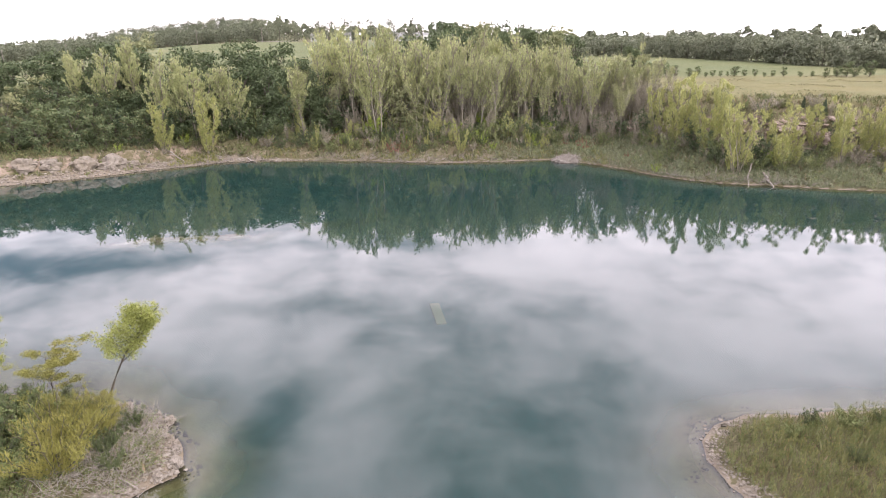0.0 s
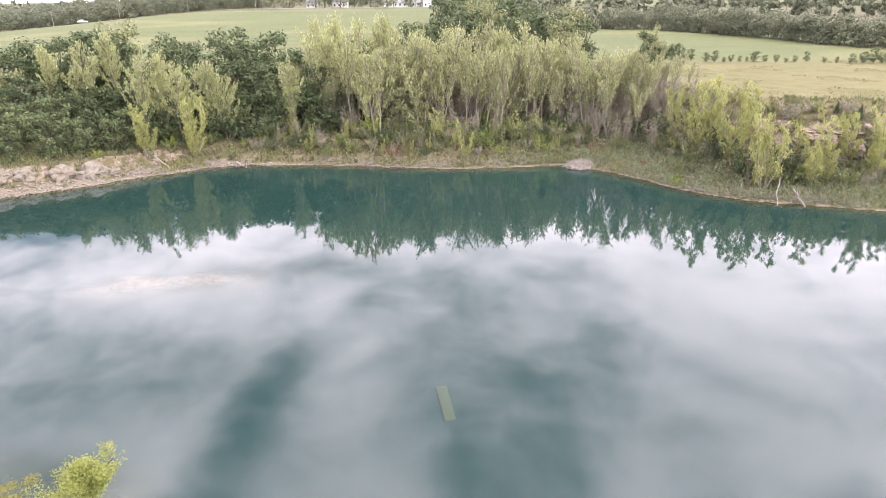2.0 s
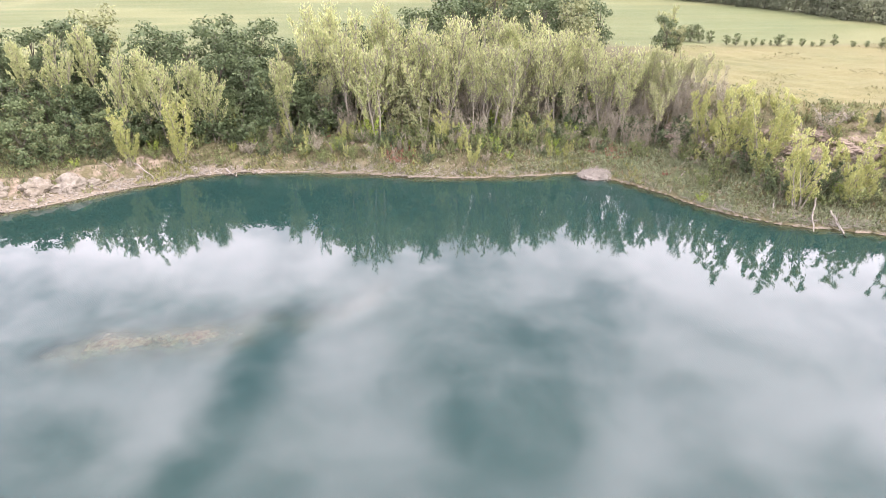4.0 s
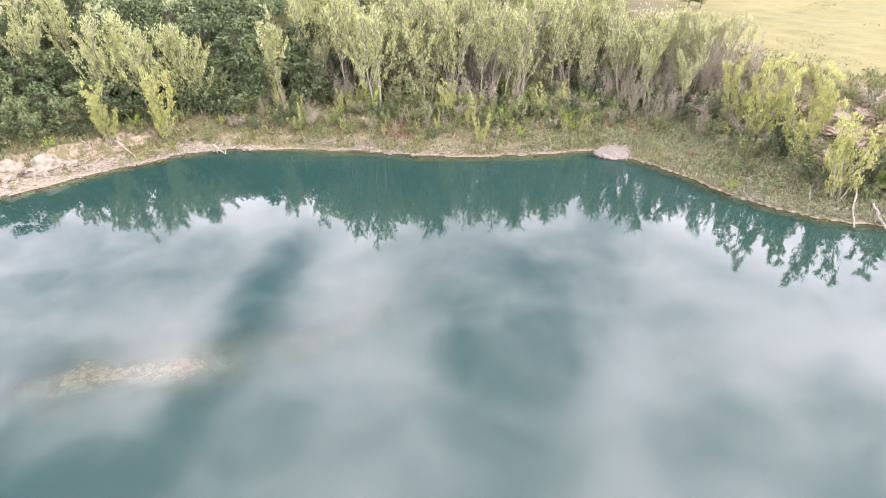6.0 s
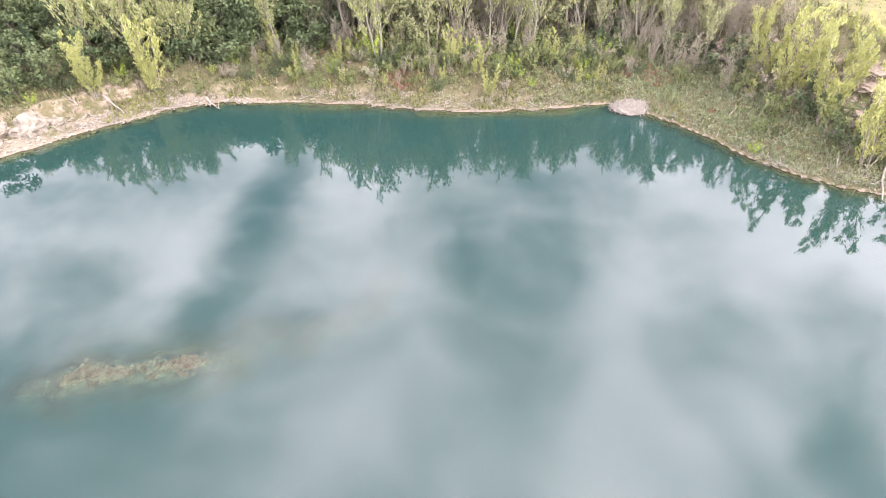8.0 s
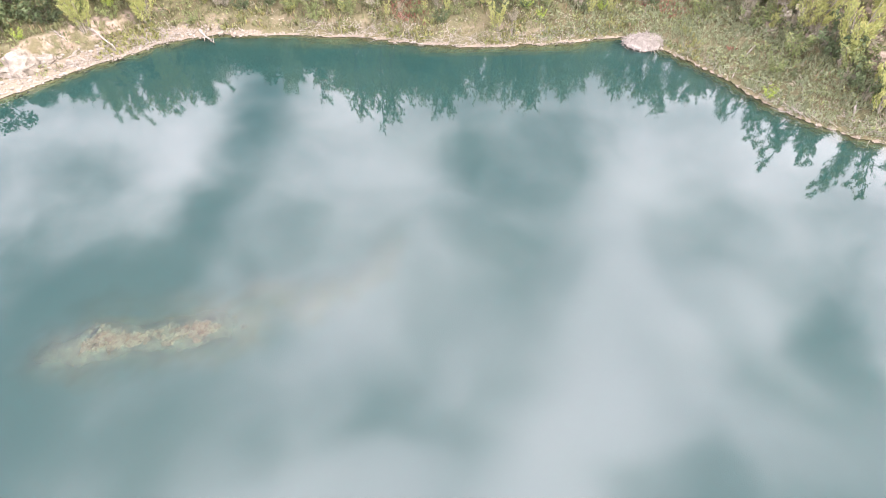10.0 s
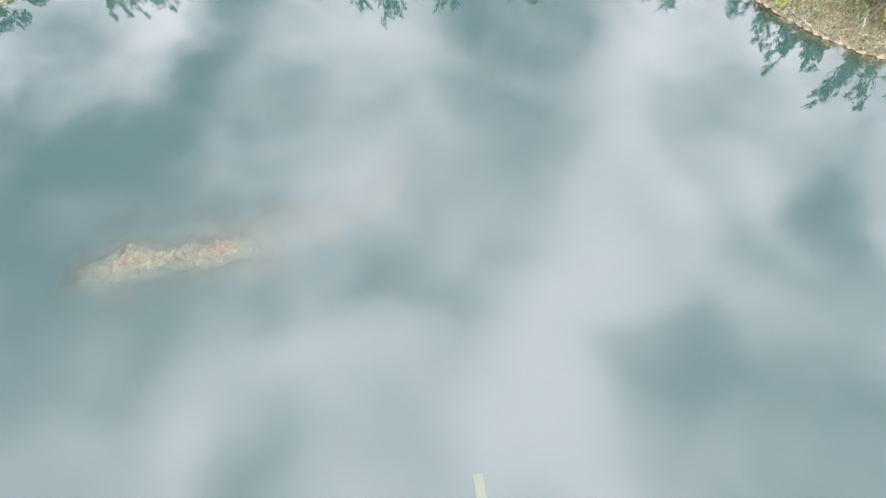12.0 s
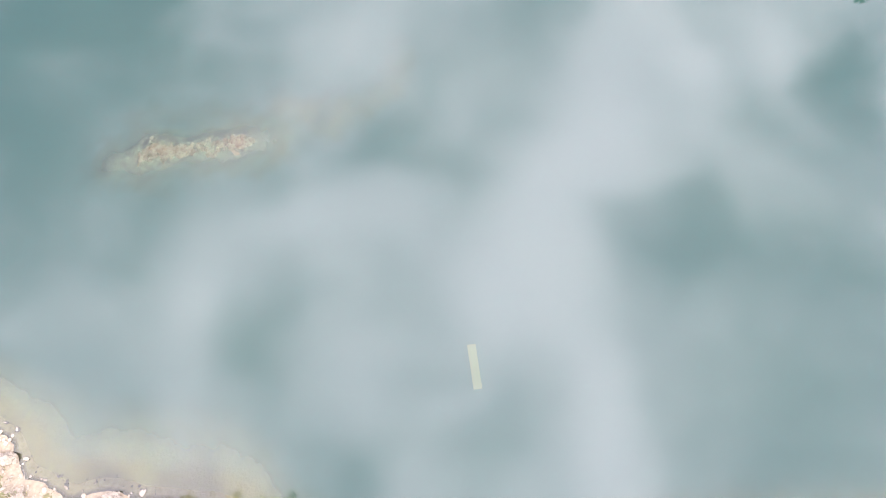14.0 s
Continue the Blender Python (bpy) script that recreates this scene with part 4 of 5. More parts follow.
# bushes and young willows hiding the cliff
sx, sy = scatter(250, 38, 92, 84, 118)
sd = inland(sx, sy)
for x, y, d in zip(sx, sy, sd):
    if 5 < d < 20:
        kinds, tall, h = [(slim_willows, 8, rng.uniform(2, 4)), (shrubs, 3.2, rng.uniform(1.2, 2.8)), (twig_willows, 6, rng.uniform(2, 4)), (darkies, 4, rng.uniform(1.2, 2.6)), (twiggies, 3.4, rng.uniform(1.5, 3.2)), (twig_willows, 6, rng.uniform(1.5, 3))][k % 6]
        plant(kinds, k, x, y, h, tall)
        k += 1


def tufts(x, y, low, high, blades, slim, lean=0.35):
    """Upright weeds: a few blades at each place."""
    n = len(x) * blades
    foot = np.repeat(np.stack([x, y, height(x, y) - 0.05], -1), blades, 0) + np.c_[rng.normal(size=(n, 2)) * 0.16, np.zeros(n)]
    h = np.repeat(rng.uniform(low, high, len(x)), blades) * rng.uniform(0.6, 1.1, n)
    tip = foot + np.c_[rng.normal(size=(n, 2)) * lean * h[:, None], h]
    turn = rng.uniform(0, 6.28, n)
    side = np.stack([np.cos(turn), np.sin(turn), 0 * turn], -1) * (h * slim)[:, None]
    mid = foot * 0.45 + tip * 0.55
    v = np.stack([foot, mid + side, tip, mid - side], 1).reshape(-1, 3)
    return v, np.arange(4 * n).reshape(-1, 4)


def weeds(name, label, material, count, box, test, low, high, blades=4, slim=0.16, lean=0.35):
    x, y = scatter(count, *box)
    d = inland(x, y)
    ok = test(x, y, d)
    ob = part(name, bulk(name, *tufts(x[ok], y[ok], low, high, blades, slim, lean)), M[material])
    return tagged(ob, label, "weeds", kind="stuff")


def bare_ground(x, y):
    """Where the left bluff and its beach stay open."""
    return (x < -36) & (inland(x, y) < np.interp(x, [-60, -45, -36], [4.2, 3.4, 1.8])) & (ripple(x, y, 2.2, 4.0) < 0.5)


weeds("bank_weeds", "dry grass and mixed green weeds on the bank", "weed", 30000, (-98, 92, 80, 150),
      lambda x, y, d: (d > 0.9) & (d < np.where(x > 40, 24, 40)) & ~bare_ground(x, y) & ((x < 22) | (d > 11) | (ripple(x, y, 3, 2.0) > 0.2)), 0.35, 1.1, 5, 0.1)
weeds("grey_weeds", "grey-green waist-high weeds along the water", "reed", 13000, (14, 92, 76, 122),
      lambda x, y, d: (d > 0.5) & (d < 13), 0.45, 1.1, 5, 0.07)
weeds("rusty_weeds", "rust-red low weeds on the bank", "rust", 9000, (-30, 34, 108, 126),
      lambda x, y, d: (d > 3) & (d < 10) & (ripple(x, y, 4.5, 3.3) > 0.45), 0.3, 0.7)
weeds("shore_grass", "pale green grass at the water's edge", "fresh", 9000, (-48, 30, 106, 122),
      lambda x, y, d: (d > 0.6) & (d < 4) & (ripple(x, y, 3.5, 5.0) > 0.1), 0.3, 0.8)


def mounds(name, label, material, count, box, test, low, high, sprays, size):
    """Knee-high leafy herbs, each a low mound of leaves, thick in some places and thin in others."""
    x, y = scatter(count, *box)
    d = inland(x, y)
    ok = test(x, y, d) & ~bare_ground(x, y)
    x, y = x[ok], y[ok]
    n, h = len(x), rng.uniform(low, high, int(ok.sum()))
    off = rng.normal(size=(n, sprays, 3))
    off[..., 2] = np.abs(off[..., 2])
    at = np.stack([x, y, height(x, y)], -1)[:, None] + off * (h[:, None, None] * np.array((0.4, 0.4, 0.5)))
    at = at.reshape(-1, 3)
    return tagged(part(name, bulk(name, *leaves(at, size, off.reshape(-1, 3) * 0.5, 0.4, 0.9)), M[material]), label, "weeds", kind="stuff")


mounds("bank_herbs", "mixed olive green herbs on the quarry bank", "shrub", 9000, (-98, 92, 80, 150), lambda x, y, d: (d > 1.2) & (d < np.where(x > 40, 22, 26)) & (ripple(x, y, 2.6, 2.5) > -0.25), 0.4, 1.3, 14, 0.17)
mounds("grey_herbs", "grey-green bushy herbs along the water", "reed", 9000, (10, 92, 78, 124), lambda x, y, d: (d > 0.7) & (d < 14) & (ripple(x, y, 2.1, 6.5) > -0.5), 0.4, 1.2, 14, 0.16)
mounds("dark_herbs", "dark green low growth under the trees", "broad", 5000, (-98, 60, 90, 150), lambda x, y, d: (d > 5) & (d < 30) & (ripple(x, y, 3.4, 8.5) > -0.1), 0.5, 1.3, 12, 0.15)
mounds("brown_herbs", "dry brown herbs and seed heads on the bank", "twig", 3600, (-60, 84, 84, 128), lambda x, y, d: (d > 0.8) & (d < 14) & (ripple(x, y, 2.2, 3.5) > 0.05), 0.3, 1.1, 14, 0.14)
weeds("hay_grass", "dry straw-coloured grass of the hay field", "weed", 16000, (40, 120, 98, 172),
      lambda x, y, d: (d > 19) & (ripple(x, y, 6, 5.0) > 0.35), 0.15, 0.35, 3)


# ---- woods in the distance ----
def wood(name, label, spots, low, high, leaf, quads, size):
    """Many far trees as one mass: each with its own stem and clumped crown."""
    crowns, stems = [], []
    foot = np.array(spots)
    for (x, y), z in zip(spots, height(foot[:, 0], foot[:, 1])):
        h = rng.uniform(low, high)
        w = h * rng.uniform(0.38, 0.55)
        m = max(5, quads // 28)
        c = np.c_[rng.normal(size=(m, 2)), rng.uniform(-1.0, 0.85, m)]
        c[:, :2] *= (rng.uniform(0.25, 0.9, m) * (1 - 0.85 * np.abs(c[:, 2]) ** 2.2 * (c[:, 2] > 0)) / np.linalg.norm(c[:, :2], axis=1))[:, None]
        d = rng.normal(size=(quads, 3))
        d /= np.linalg.norm(d, axis=1)[:, None]
        p = c[rng.integers(0, m, quads)] + d * rng.uniform(0.2, 0.42, (quads, 1))
        at = np.array((x, y, z + h * 0.53)) + p * (w, w, h * 0.45)
        crowns.append(leaves(at, size * rng.uniform(0.8, 1.2), d * 1.2 + p * 0.4, 0.7, 0.7))
        stems.append(tube(np.array([(x, y, z - 0.3), (x + 0.2, y, z + h * 0.3), (x, y + 0.2, z + h * 0.6)]), (0.016 * h, 0.012 * h, 0.005 * h), 4))
    ob = tagged(new(name), label, "wood", kind="stuff")
    part("crown", bulk("crown", *joined(crowns)), M[leaf], ob)
    part("trunk", bulk("trunk", *joined(stems)), M["dark_bark"], ob)
    return ob


def belt(line, depth, gap):
    """Spots along a line of points, some rows deep."""
    spots = []
    for (ax, ay), (bx, by) in zip(line, line[1:]):
        n = max(1, int(math.hypot(bx - ax, by - ay) / gap))
        for i in range(n):
            for r in np.arange(0, depth, gap * 0.9):
                f = (i + rng.uniform(-0.4, 0.4)) / n
                spots.append((ax + f * (bx - ax) + rng.normal() * 0.8, ay + f * (by - ay) + r + rng.normal() * 0.8))
    return spots


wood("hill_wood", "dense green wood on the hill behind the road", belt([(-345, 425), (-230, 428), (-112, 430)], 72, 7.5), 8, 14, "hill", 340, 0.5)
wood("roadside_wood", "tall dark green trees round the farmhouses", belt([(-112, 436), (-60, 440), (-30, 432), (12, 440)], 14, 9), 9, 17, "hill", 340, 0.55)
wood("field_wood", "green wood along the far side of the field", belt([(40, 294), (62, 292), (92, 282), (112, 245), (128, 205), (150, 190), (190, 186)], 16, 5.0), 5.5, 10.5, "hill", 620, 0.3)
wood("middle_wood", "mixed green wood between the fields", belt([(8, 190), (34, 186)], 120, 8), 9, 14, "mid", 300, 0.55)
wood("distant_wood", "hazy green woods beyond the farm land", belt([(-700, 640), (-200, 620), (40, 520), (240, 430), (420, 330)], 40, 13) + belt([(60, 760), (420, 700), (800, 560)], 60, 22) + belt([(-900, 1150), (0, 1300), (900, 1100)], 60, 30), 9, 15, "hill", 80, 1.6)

# ---- road, poles and farm buildings on the hill ----
white_paint, grey_roof = paint_material("white_paint", (0.72, 0.72, 0.70)), paint_material("grey_roof", (0.22, 0.22, 0.22), 0.7)
road_x = np.arange(-420, 161, 10.0)
road_v, road_f = [], []
for i, x in enumerate(road_x):
    for y in (404.0, 410.0):
        road_v.append((x, y, max(stand(x, y - 0.5), stand(x, y + 0.5)) + 0.35))
    if i:
        road_f.append((2 * i - 2, 2 * i, 2 * i + 1, 2 * i - 1))
asphalt = Nodes("asphalt")
tagged(part("road", bulk("road", road_v, road_f, True), asphalt.plain(asphalt.mix(asphalt.noise(asphalt.position(), 0.8), (0.16, 0.16, 0.155), (0.26, 0.26, 0.25)), 0.9)),
       "pale grey country road along the hill", "road", kind="structure")

pole = thing("utility_pole", "weathered wooden utility pole beside the road", "pole", "utility poles along the road")
part("mast", bulk("mast", *tube([(0, 0, -0.5), (0, 0, 4), (0, 0, 8.5)], (0.2, 0.17, 0.13), 7)), M["dead"], pole)
arm = bmesh.new()
bmesh.ops.create_cube(arm, size=1, matrix=pose(0, 0.16, 7.7) @ Matrix.Diagonal((1.8, 0.12, 0.14, 1)))
bmesh.ops.bevel(arm, geom=arm.edges[:], offset=0.02, segments=1)
part("crossarm", arm, M["dead"], pole)
for s in (-0.75, 0.0, 0.75):
    part("insulator", bulk("insulator", *tube([(s, 0.16, 7.75), (s, 0.16, 7.9), (s, 0.16, 8.0)], (0.04, 0.06, 0.03), 6)), white_paint, pole)
for i, x in enumerate((-268, -228, -188, -147, -107, -67, -37)):
    m = pose(x, 402.5, stand(x, 402.5))
    if i:
        copy_thing(pole, m)
    else:
        pole.matrix_basis = m


def box(bm, x0, x1, y0, y1, z0, z1, bevel=0.03):
    made = bmesh.ops.create_cube(bm, size=1, matrix=Matrix.Translation(((x0 + x1) / 2, (y0 + y1) / 2, (z0 + z1) / 2)) @ Matrix.Diagonal((x1 - x0, y1 - y0, z1 - z0, 1)))
    if bevel:
        edges = {e for v in made["verts"] for e in v.link_edges}
        bmesh.ops.bevel(bm, geom=list(edges), offset=bevel, segments=1)
    return bm


glass = Nodes("dark_glass")
glass = glass.plain((0.03, 0.035, 0.04), 0.1)


def house(x, y, wide, deep, tall, label, turn=0):
    ob = thing("farm_house", label, "house", at=pose(x, y, stand(x, y), 0, 0, turn))
    part("wall", box(bmesh.new(), -wide / 2, wide / 2, -deep / 2, deep / 2, -0.5, tall), white_paint, ob)
    roof = bmesh.new()
    rise, e = deep * 0.35, 0.35
    v = [roof.verts.new(p) for p in ((-wide / 2 - e, -deep / 2 - e, tall), (wide / 2 + e, -deep / 2 - e, tall), (wide / 2 + e, deep / 2 + e, tall), (-wide / 2 - e, deep / 2 + e, tall),
                                     (-wide / 2 - e, 0, tall + rise), (wide / 2 + e, 0, tall + rise))]
    for f in ((0, 1, 5, 4), (2, 3, 4, 5), (1, 2, 5), (3, 0, 4), (3, 2, 1, 0)):
        roof.faces.new([v[i] for i in f])
    part("roof", roof, grey_roof, ob, "grey pitched roof")
    for i in range(int(wide // 3)):
        wx0 = -wide / 2 + 1.2 + 3 * i
        w = part("window", box(bmesh.new(), wx0, wx0 + 1.0, -deep / 2 - 0.04, -deep / 2 + 0.05, 0.9, 2.2, 0.01), glass, ob)
        part("window_sill", box(bmesh.new(), wx0 - 0.1, wx0 + 1.1, -deep / 2 - 0.12, -deep / 2 + 0.02, 0.8, 0.9, 0.01), white_paint, w)
    return ob


house(-64, 452, 10, 7, 3.2, "white farmhouse half hidden by trees")
house(-82, 448, 7, 6, 2.8, "small white farmhouse among trees")
house(-22, 455, 26, 8, 2.6, "long low white farm shed beyond the road")
house(-6, 428, 5, 4, 3.4, "small white shed beside the road")

# ---- the car on the road ----
car = thing("car", "white pickup on the country road", "car", at=pose(-213, 407, stand(-213, 407) + 0.36))
body = box(bmesh.new(), -2.7, 2.7, -0.95, 0.95, 0.45, 1.15, 0.12)
part("body", body, white_paint, car)
cabin = box(bmesh.new(), -1.4, 0.9, -0.85, 0.85, 1.15, 1.8, 0.18)
part("cabin", cabin, white_paint, car)
part("windscreen", box(bmesh.new(), -1.45, 0.95, -0.6, 0.6, 1.25, 1.65, 0.05), glass, car)
tyre = paint_material("tyre_rubber", (0.03, 0.03, 0.03), 0.8)
for wx0 in (-1.7, 1.7):
    for wy0 in (-0.85, 0.85):
        part("wheel", bulk("wheel", *joined([tube([(wx0, wy0 - 0.12, 0.38), (wx0, wy0, 0.38), (wx0, wy0 + 0.12, 0.38)], (0.36, 0.38, 0.36), 12),
                                             tube([(wx0, wy0 - 0.13, 0.38), (wx0, wy0 + 0.13, 0.38)], (0.2, 0.2), 12)])), tyre, car)


# ---- stones, logs and the lodge along the water ----
def stone(size, flat=0.65, seed=None):
    """An angular stone of 20 faces."""
    bm = bmesh.new()
    bmesh.ops.create_icosphere(bm, subdivisions=1, radius=1)
    v = np.array([q.co for q in bm.verts])
    f = np.array([[q.index for q in t.verts] for t in bm.faces])
    bm.free()
    r = rng.uniform(0.7, 1.25, (len(v), 1))
    return v * r * np.array((1, rng.uniform(0.55, 1.0), flat * rng.uniform(0.6, 1.1))) * size, f


STONES = [stone(1.0) for _ in range(14)]


def stones(x, y, size, sink=0.25, z=None):
    """Many stones at places, each turned and sized."""
    z = height(x, y) if z is None else z
    pieces = []
    for i in range(len(x)):
        v, f = STONES[i % 14]
        a, t = rng.uniform(0, 6.28), rng.normal() * 0.25
        ca, sa, ct, st = math.cos(a), math.sin(a), math.cos(t), math.sin(t)
        turn = np.array(((ca, -sa * ct, sa * st), (sa, ca * ct, -ca * st), (0, st, ct)))
        pieces.append((v @ turn.T * size[i] + (x[i], y[i], z[i] + size[i] * (0.5 - sink)), f))
    return joined(pieces)


def rubble(name, label, material, count, box, test, low, high, category="stones"):
    x, y = scatter(count, *box)
    ok = test(x, y, inland(x, y))
    x, y = x[ok], y[ok]
    size = low + (high - low) * rng.uniform(0, 1, len(x)) ** 3
    return tagged(part(name, bulk(name, *stones(x, y, size)), M[material]), label, category, kind="stuff")


rubble("beach_stones", "pale limestone rubble on the gravel beach", "lime_rock", 11000, (-75, -28, 92, 118),
       lambda x, y, d: (d > -0.6) & (d < np.interp(x, [-60, -45, -36, -28], [4.0, 3.6, 2.4, 0.8])), 0.06, 0.36)
rubble("shore_stones", "thin line of pale stones at the water", "lime_rock", 5000, (-30, 26, 108, 118), lambda x, y, d: (d > -0.25) & (d < 0.5) & (ripple(x, y, 1.5, 2.0) > -0.5), 0.05, 0.22)
rubble("cliff_rubble", "brown and pale fallen rock below the cliff", "cliff", 1500, (36, 76, 92, 116),
       lambda x, y, d: (d > 8) & (d < 17) & (ripple(x, y, 3.5, 1.0) > -0.1), 0.15, 0.8)
rubble("bank_rubble", "pinkish rock showing through the wooded bank", "cliff", 2600, (-34, 38, 118, 132),
       lambda x, y, d: (d > 6) & (d < 15) & (ripple(x, y, 4.0, 6.0) > 0.25), 0.12, 0.6)


def boulder(x, y, size, tall, material, label, group="", turn=0.0, sink=0.3, name="boulder", z=None):
    """A single worn rock with rounded edges and hollows."""
    bm = bmesh.new()
    bmesh.ops.create_icosphere(bm, subdivisions=4, radius=1)
    seed = Vector((x, y, 0))
    for v in bm.verts:
        p = v.co.copy()
        v.co *= 1 + 0.45 * noise.noise(p * 1.6 + seed) + 0.22 * noise.noise(p * 3.7 + seed) + 0.1 * noise.noise(p * 9 + seed)
        v.co.z += 0.06 * math.sin(9 * v.co.z + 3 * noise.noise(p * 2 + seed))
        v.co.x *= size
        v.co.y *= size * 0.7
        v.co.z *= tall
    for f in bm.faces:
        f.smooth = False
    ob = part(name, bm, M[material])
    ob.matrix_basis = pose(x, y, (stand(x, y) if z is None else z) + tall * (0.6 - sink), 0, 0, turn)
    return tagged(ob, label, "rock", group)


for x, y, s, t, a in [(-66.3, 105.8, 1.6, 1.3, 30), (-61.6, 107.8, 2.1, 1.6, 35), (-57.6, 109.8, 2.5, 1.7, 40), (-55, 111.2, 1.2, 0.9, 45), (-69.4, 104.2, 1.8, 1.3, 30)]:
    boulder(x + 0.9, y - 1.5, s, t, "lime_rock", "pale eroded limestone outcrop in the bluff", "outcrops of the bluff", a, 0.6, "outcrop")
for x, y, s in [(-56.2, 106.7, 0.62), (-63.5, 102.3, 0.5), (-51.2, 109.5, 0.45), (-60.4, 104.3, 0.4), (-47.8, 112.2, 0.4)]:
    boulder(x, y, s, s, "lime_rock", "pale boulder on the gravel beach", "boulders on the beach")
for x, y, s in [(45.6, 100.9, 0.75), (43.8, 106.1, 0.6), (47.8, 102.6, 1.5), (56.6, 99, 1.3), (59.4, 102.6, 1.7), (62.6, 101, 2.0), (37.4, 119.4, 1.3), (29.4, 126.2, 1.2), (52.5, 103.8, 1.6)]:
    boulder(x, y, s, s * 0.7, "lime_rock" if s < 1.0 else "cliff", "white boulder among the weeds" if s < 1.0 else "brown cliff rock among shrubs", "rocks below the cliff", x * 7)

# ledges of the cliff
ledge_x = np.concatenate([rng.uniform(50, 84, 40), rng.uniform(28, 50, 14)])
for i, x in enumerate(ledge_x):
    want = rng.uniform(12.6, 16.4) if x > 50 else rng.uniform(12.5, 15)
    ys = np.arange(80, 130, 0.5)
    y = float(ys[np.argmin(np.abs(inland(0 * ys + x, ys) - want) + 100 * (ys < 84))])
    s = rng.uniform(0.8, 1.9)
    boulder(x, y, s, s * 0.33, "cliff", "brown layered rock ledge in the cliff", "ledges of the cliff", -25 + rng.normal() * 12, 0.45, "rock_ledge")


def log(points, r0, r1, label, name="driftwood_log", snag=0):
    """A bleached, bent log with stubs of its branches."""
    path = np.array(points, float)
    s = np.linspace(0, len(path) - 1, 9)
    i = np.minimum(s.astype(int), len(path) - 2)
    path = path[i] + (s - i)[:, None] * (path[i + 1] - path[i]) + rng.normal(size=(9, 3)) * r0 * 0.5
    ob = thing(name, label, "log", "driftwood along the shore")
    part("stem", bulk("stem", *tube(path, np.linspace(r0, r1, 9), 7), True), M["dead"], ob)
    for k in range(snag):
        a = path[2 + k % 6]
        way = rng.normal(size=3)
        way[2] = abs(way[2]) * 0.8
        br = limb(a, way / np.linalg.norm(way), rng.uniform(0.6, 1.6), (0, 0, 0.1), 5)
        part("branch", bulk("branch", *tube(br, np.linspace(r0 * 0.45, r0 * 0.12, 5), 5), True), M["dead"], ob)
    return ob


WOOD = "bleached driftwood log lying on the bank"
log([(-50.2, 115.3, 2.6), (-48, 113.8, 1.5), (-45.2, 111.9, 0.05)], 0.16, 0.07, "long bleached log sloping into the water", snag=3)
log([(-49.4, 116, 2.2), (-52.5, 115, 2.9)], 0.12, 0.06, WOOD, snag=2)
log([(-53.8, 113.5, 3.0), (-51.4, 111.8, 2.1)], 0.1, 0.04, WOOD, snag=3)
log([(-36, 116.8, 0.5), (-34.6, 115.4, 0.15), (-33.6, 114.2, -0.1)], 0.17, 0.06, "forked white stump at the water's edge", "stump", 6)
log([(-41.8, 116.3, 0.7), (-39, 115.2, 0.2)], 0.09, 0.04, WOOD, snag=6)
log([(-43.6, 115.2, 0.5), (-41.2, 114.3, 0.15)], 0.08, 0.03, WOOD, snag=6)
log([(44.6, 97.2, 1.4), (42.9, 94, 0.15)], 0.13, 0.07, WOOD, snag=1)
log([(50, 97.0, 2.6), (47.4, 92.8, 0.9), (46.6, 90.4, -0.1)], 0.14, 0.06, "tall bleached pole leaning down to the water", snag=1)
log([(50.2, 93.6, 1.3), (50, 91, 0.5), (49.6, 88.6, -0.1)], 0.15, 0.07, WOOD, snag=4)
log([(36.2, 108.2, 2.2), (33.6, 105.4, 0.7), (32.6, 103.8, 0.3)], 0.1, 0.05, WOOD, snag=3)
log([(36.6, 101.6, 0.8), (34.2, 103.4, 0.7)], 0.1, 0.05, WOOD, snag=4)
log([(38.6, 96.6, 0.35), (36.6, 99.6, 0.5)], 0.11, 0.05, WOOD, snag=3)
log([(54.2, 90.6, 0.3), (56.8, 94, 1.7)], 0.1, 0.05, WOOD, snag=2)
log([(52, 91.2, 0.6), (55.6, 90.4, 0.45)], 0.1, 0.05, WOOD, snag=4)
log([(45.4, 93.0, 0.5), (48.6, 92.2, 0.7)], 0.08, 0.04, WOOD, snag=5)
log([(-9.6, 117.4, 1.2), (-7, 115.4, 0.4)], 0.08, 0.04, WOOD, snag=4)
log([(10.4, 114.6, 0.8), (13, 113.5, 0.3)], 0.08, 0.03, WOOD, snag=3)

# brushwood: heaps of dead sticks
def brush(name, label, spots, count, long, spread, thin=0.02, category="brushwood"):
    pieces = []
    for x, y in spots:
        off = rng.normal(size=(count, 2)) * spread
        for (a, b), z in zip(off, height(x + off[:, 0], y + off[:, 1])):
            way = rng.normal(size=3)
            way[2] = abs(way[2]) * 0.5
            p = limb((x + a, y + b, z + rng.uniform(0, 0.35)), way / np.linalg.norm(way), long * rng.uniform(0.4, 1.1), (0, 0, rng.normal() * 0.2), 4)
            pieces.append(tube(p, np.linspace(thin, thin * 0.35, 4), 4))
    return tagged(part(name, bulk(name, *joined(pieces)), M["dead"]), label, category, kind="stuff")


brush("brushwood", "tangled grey dead branches along the waterline", [(x, float(np.interp(x, [q[0] for q in FAR_SHORE], [q[1] for q in FAR_SHORE])) + 1.2) for x in (-50, -47, -43.5, -40.5, -38.4, -22, -14, -11.5, -9, -6, -3, 1, 5, 9, 14, 17, 28.6, 31, 35.4, 38, 40, 43, 45, 46.5, 49.6, 51, 52.5, 56, -17, -19.5, -12.6, -7.5, -1, 3, 7, 11)], 40, 1.5, 1.0, 0.028)

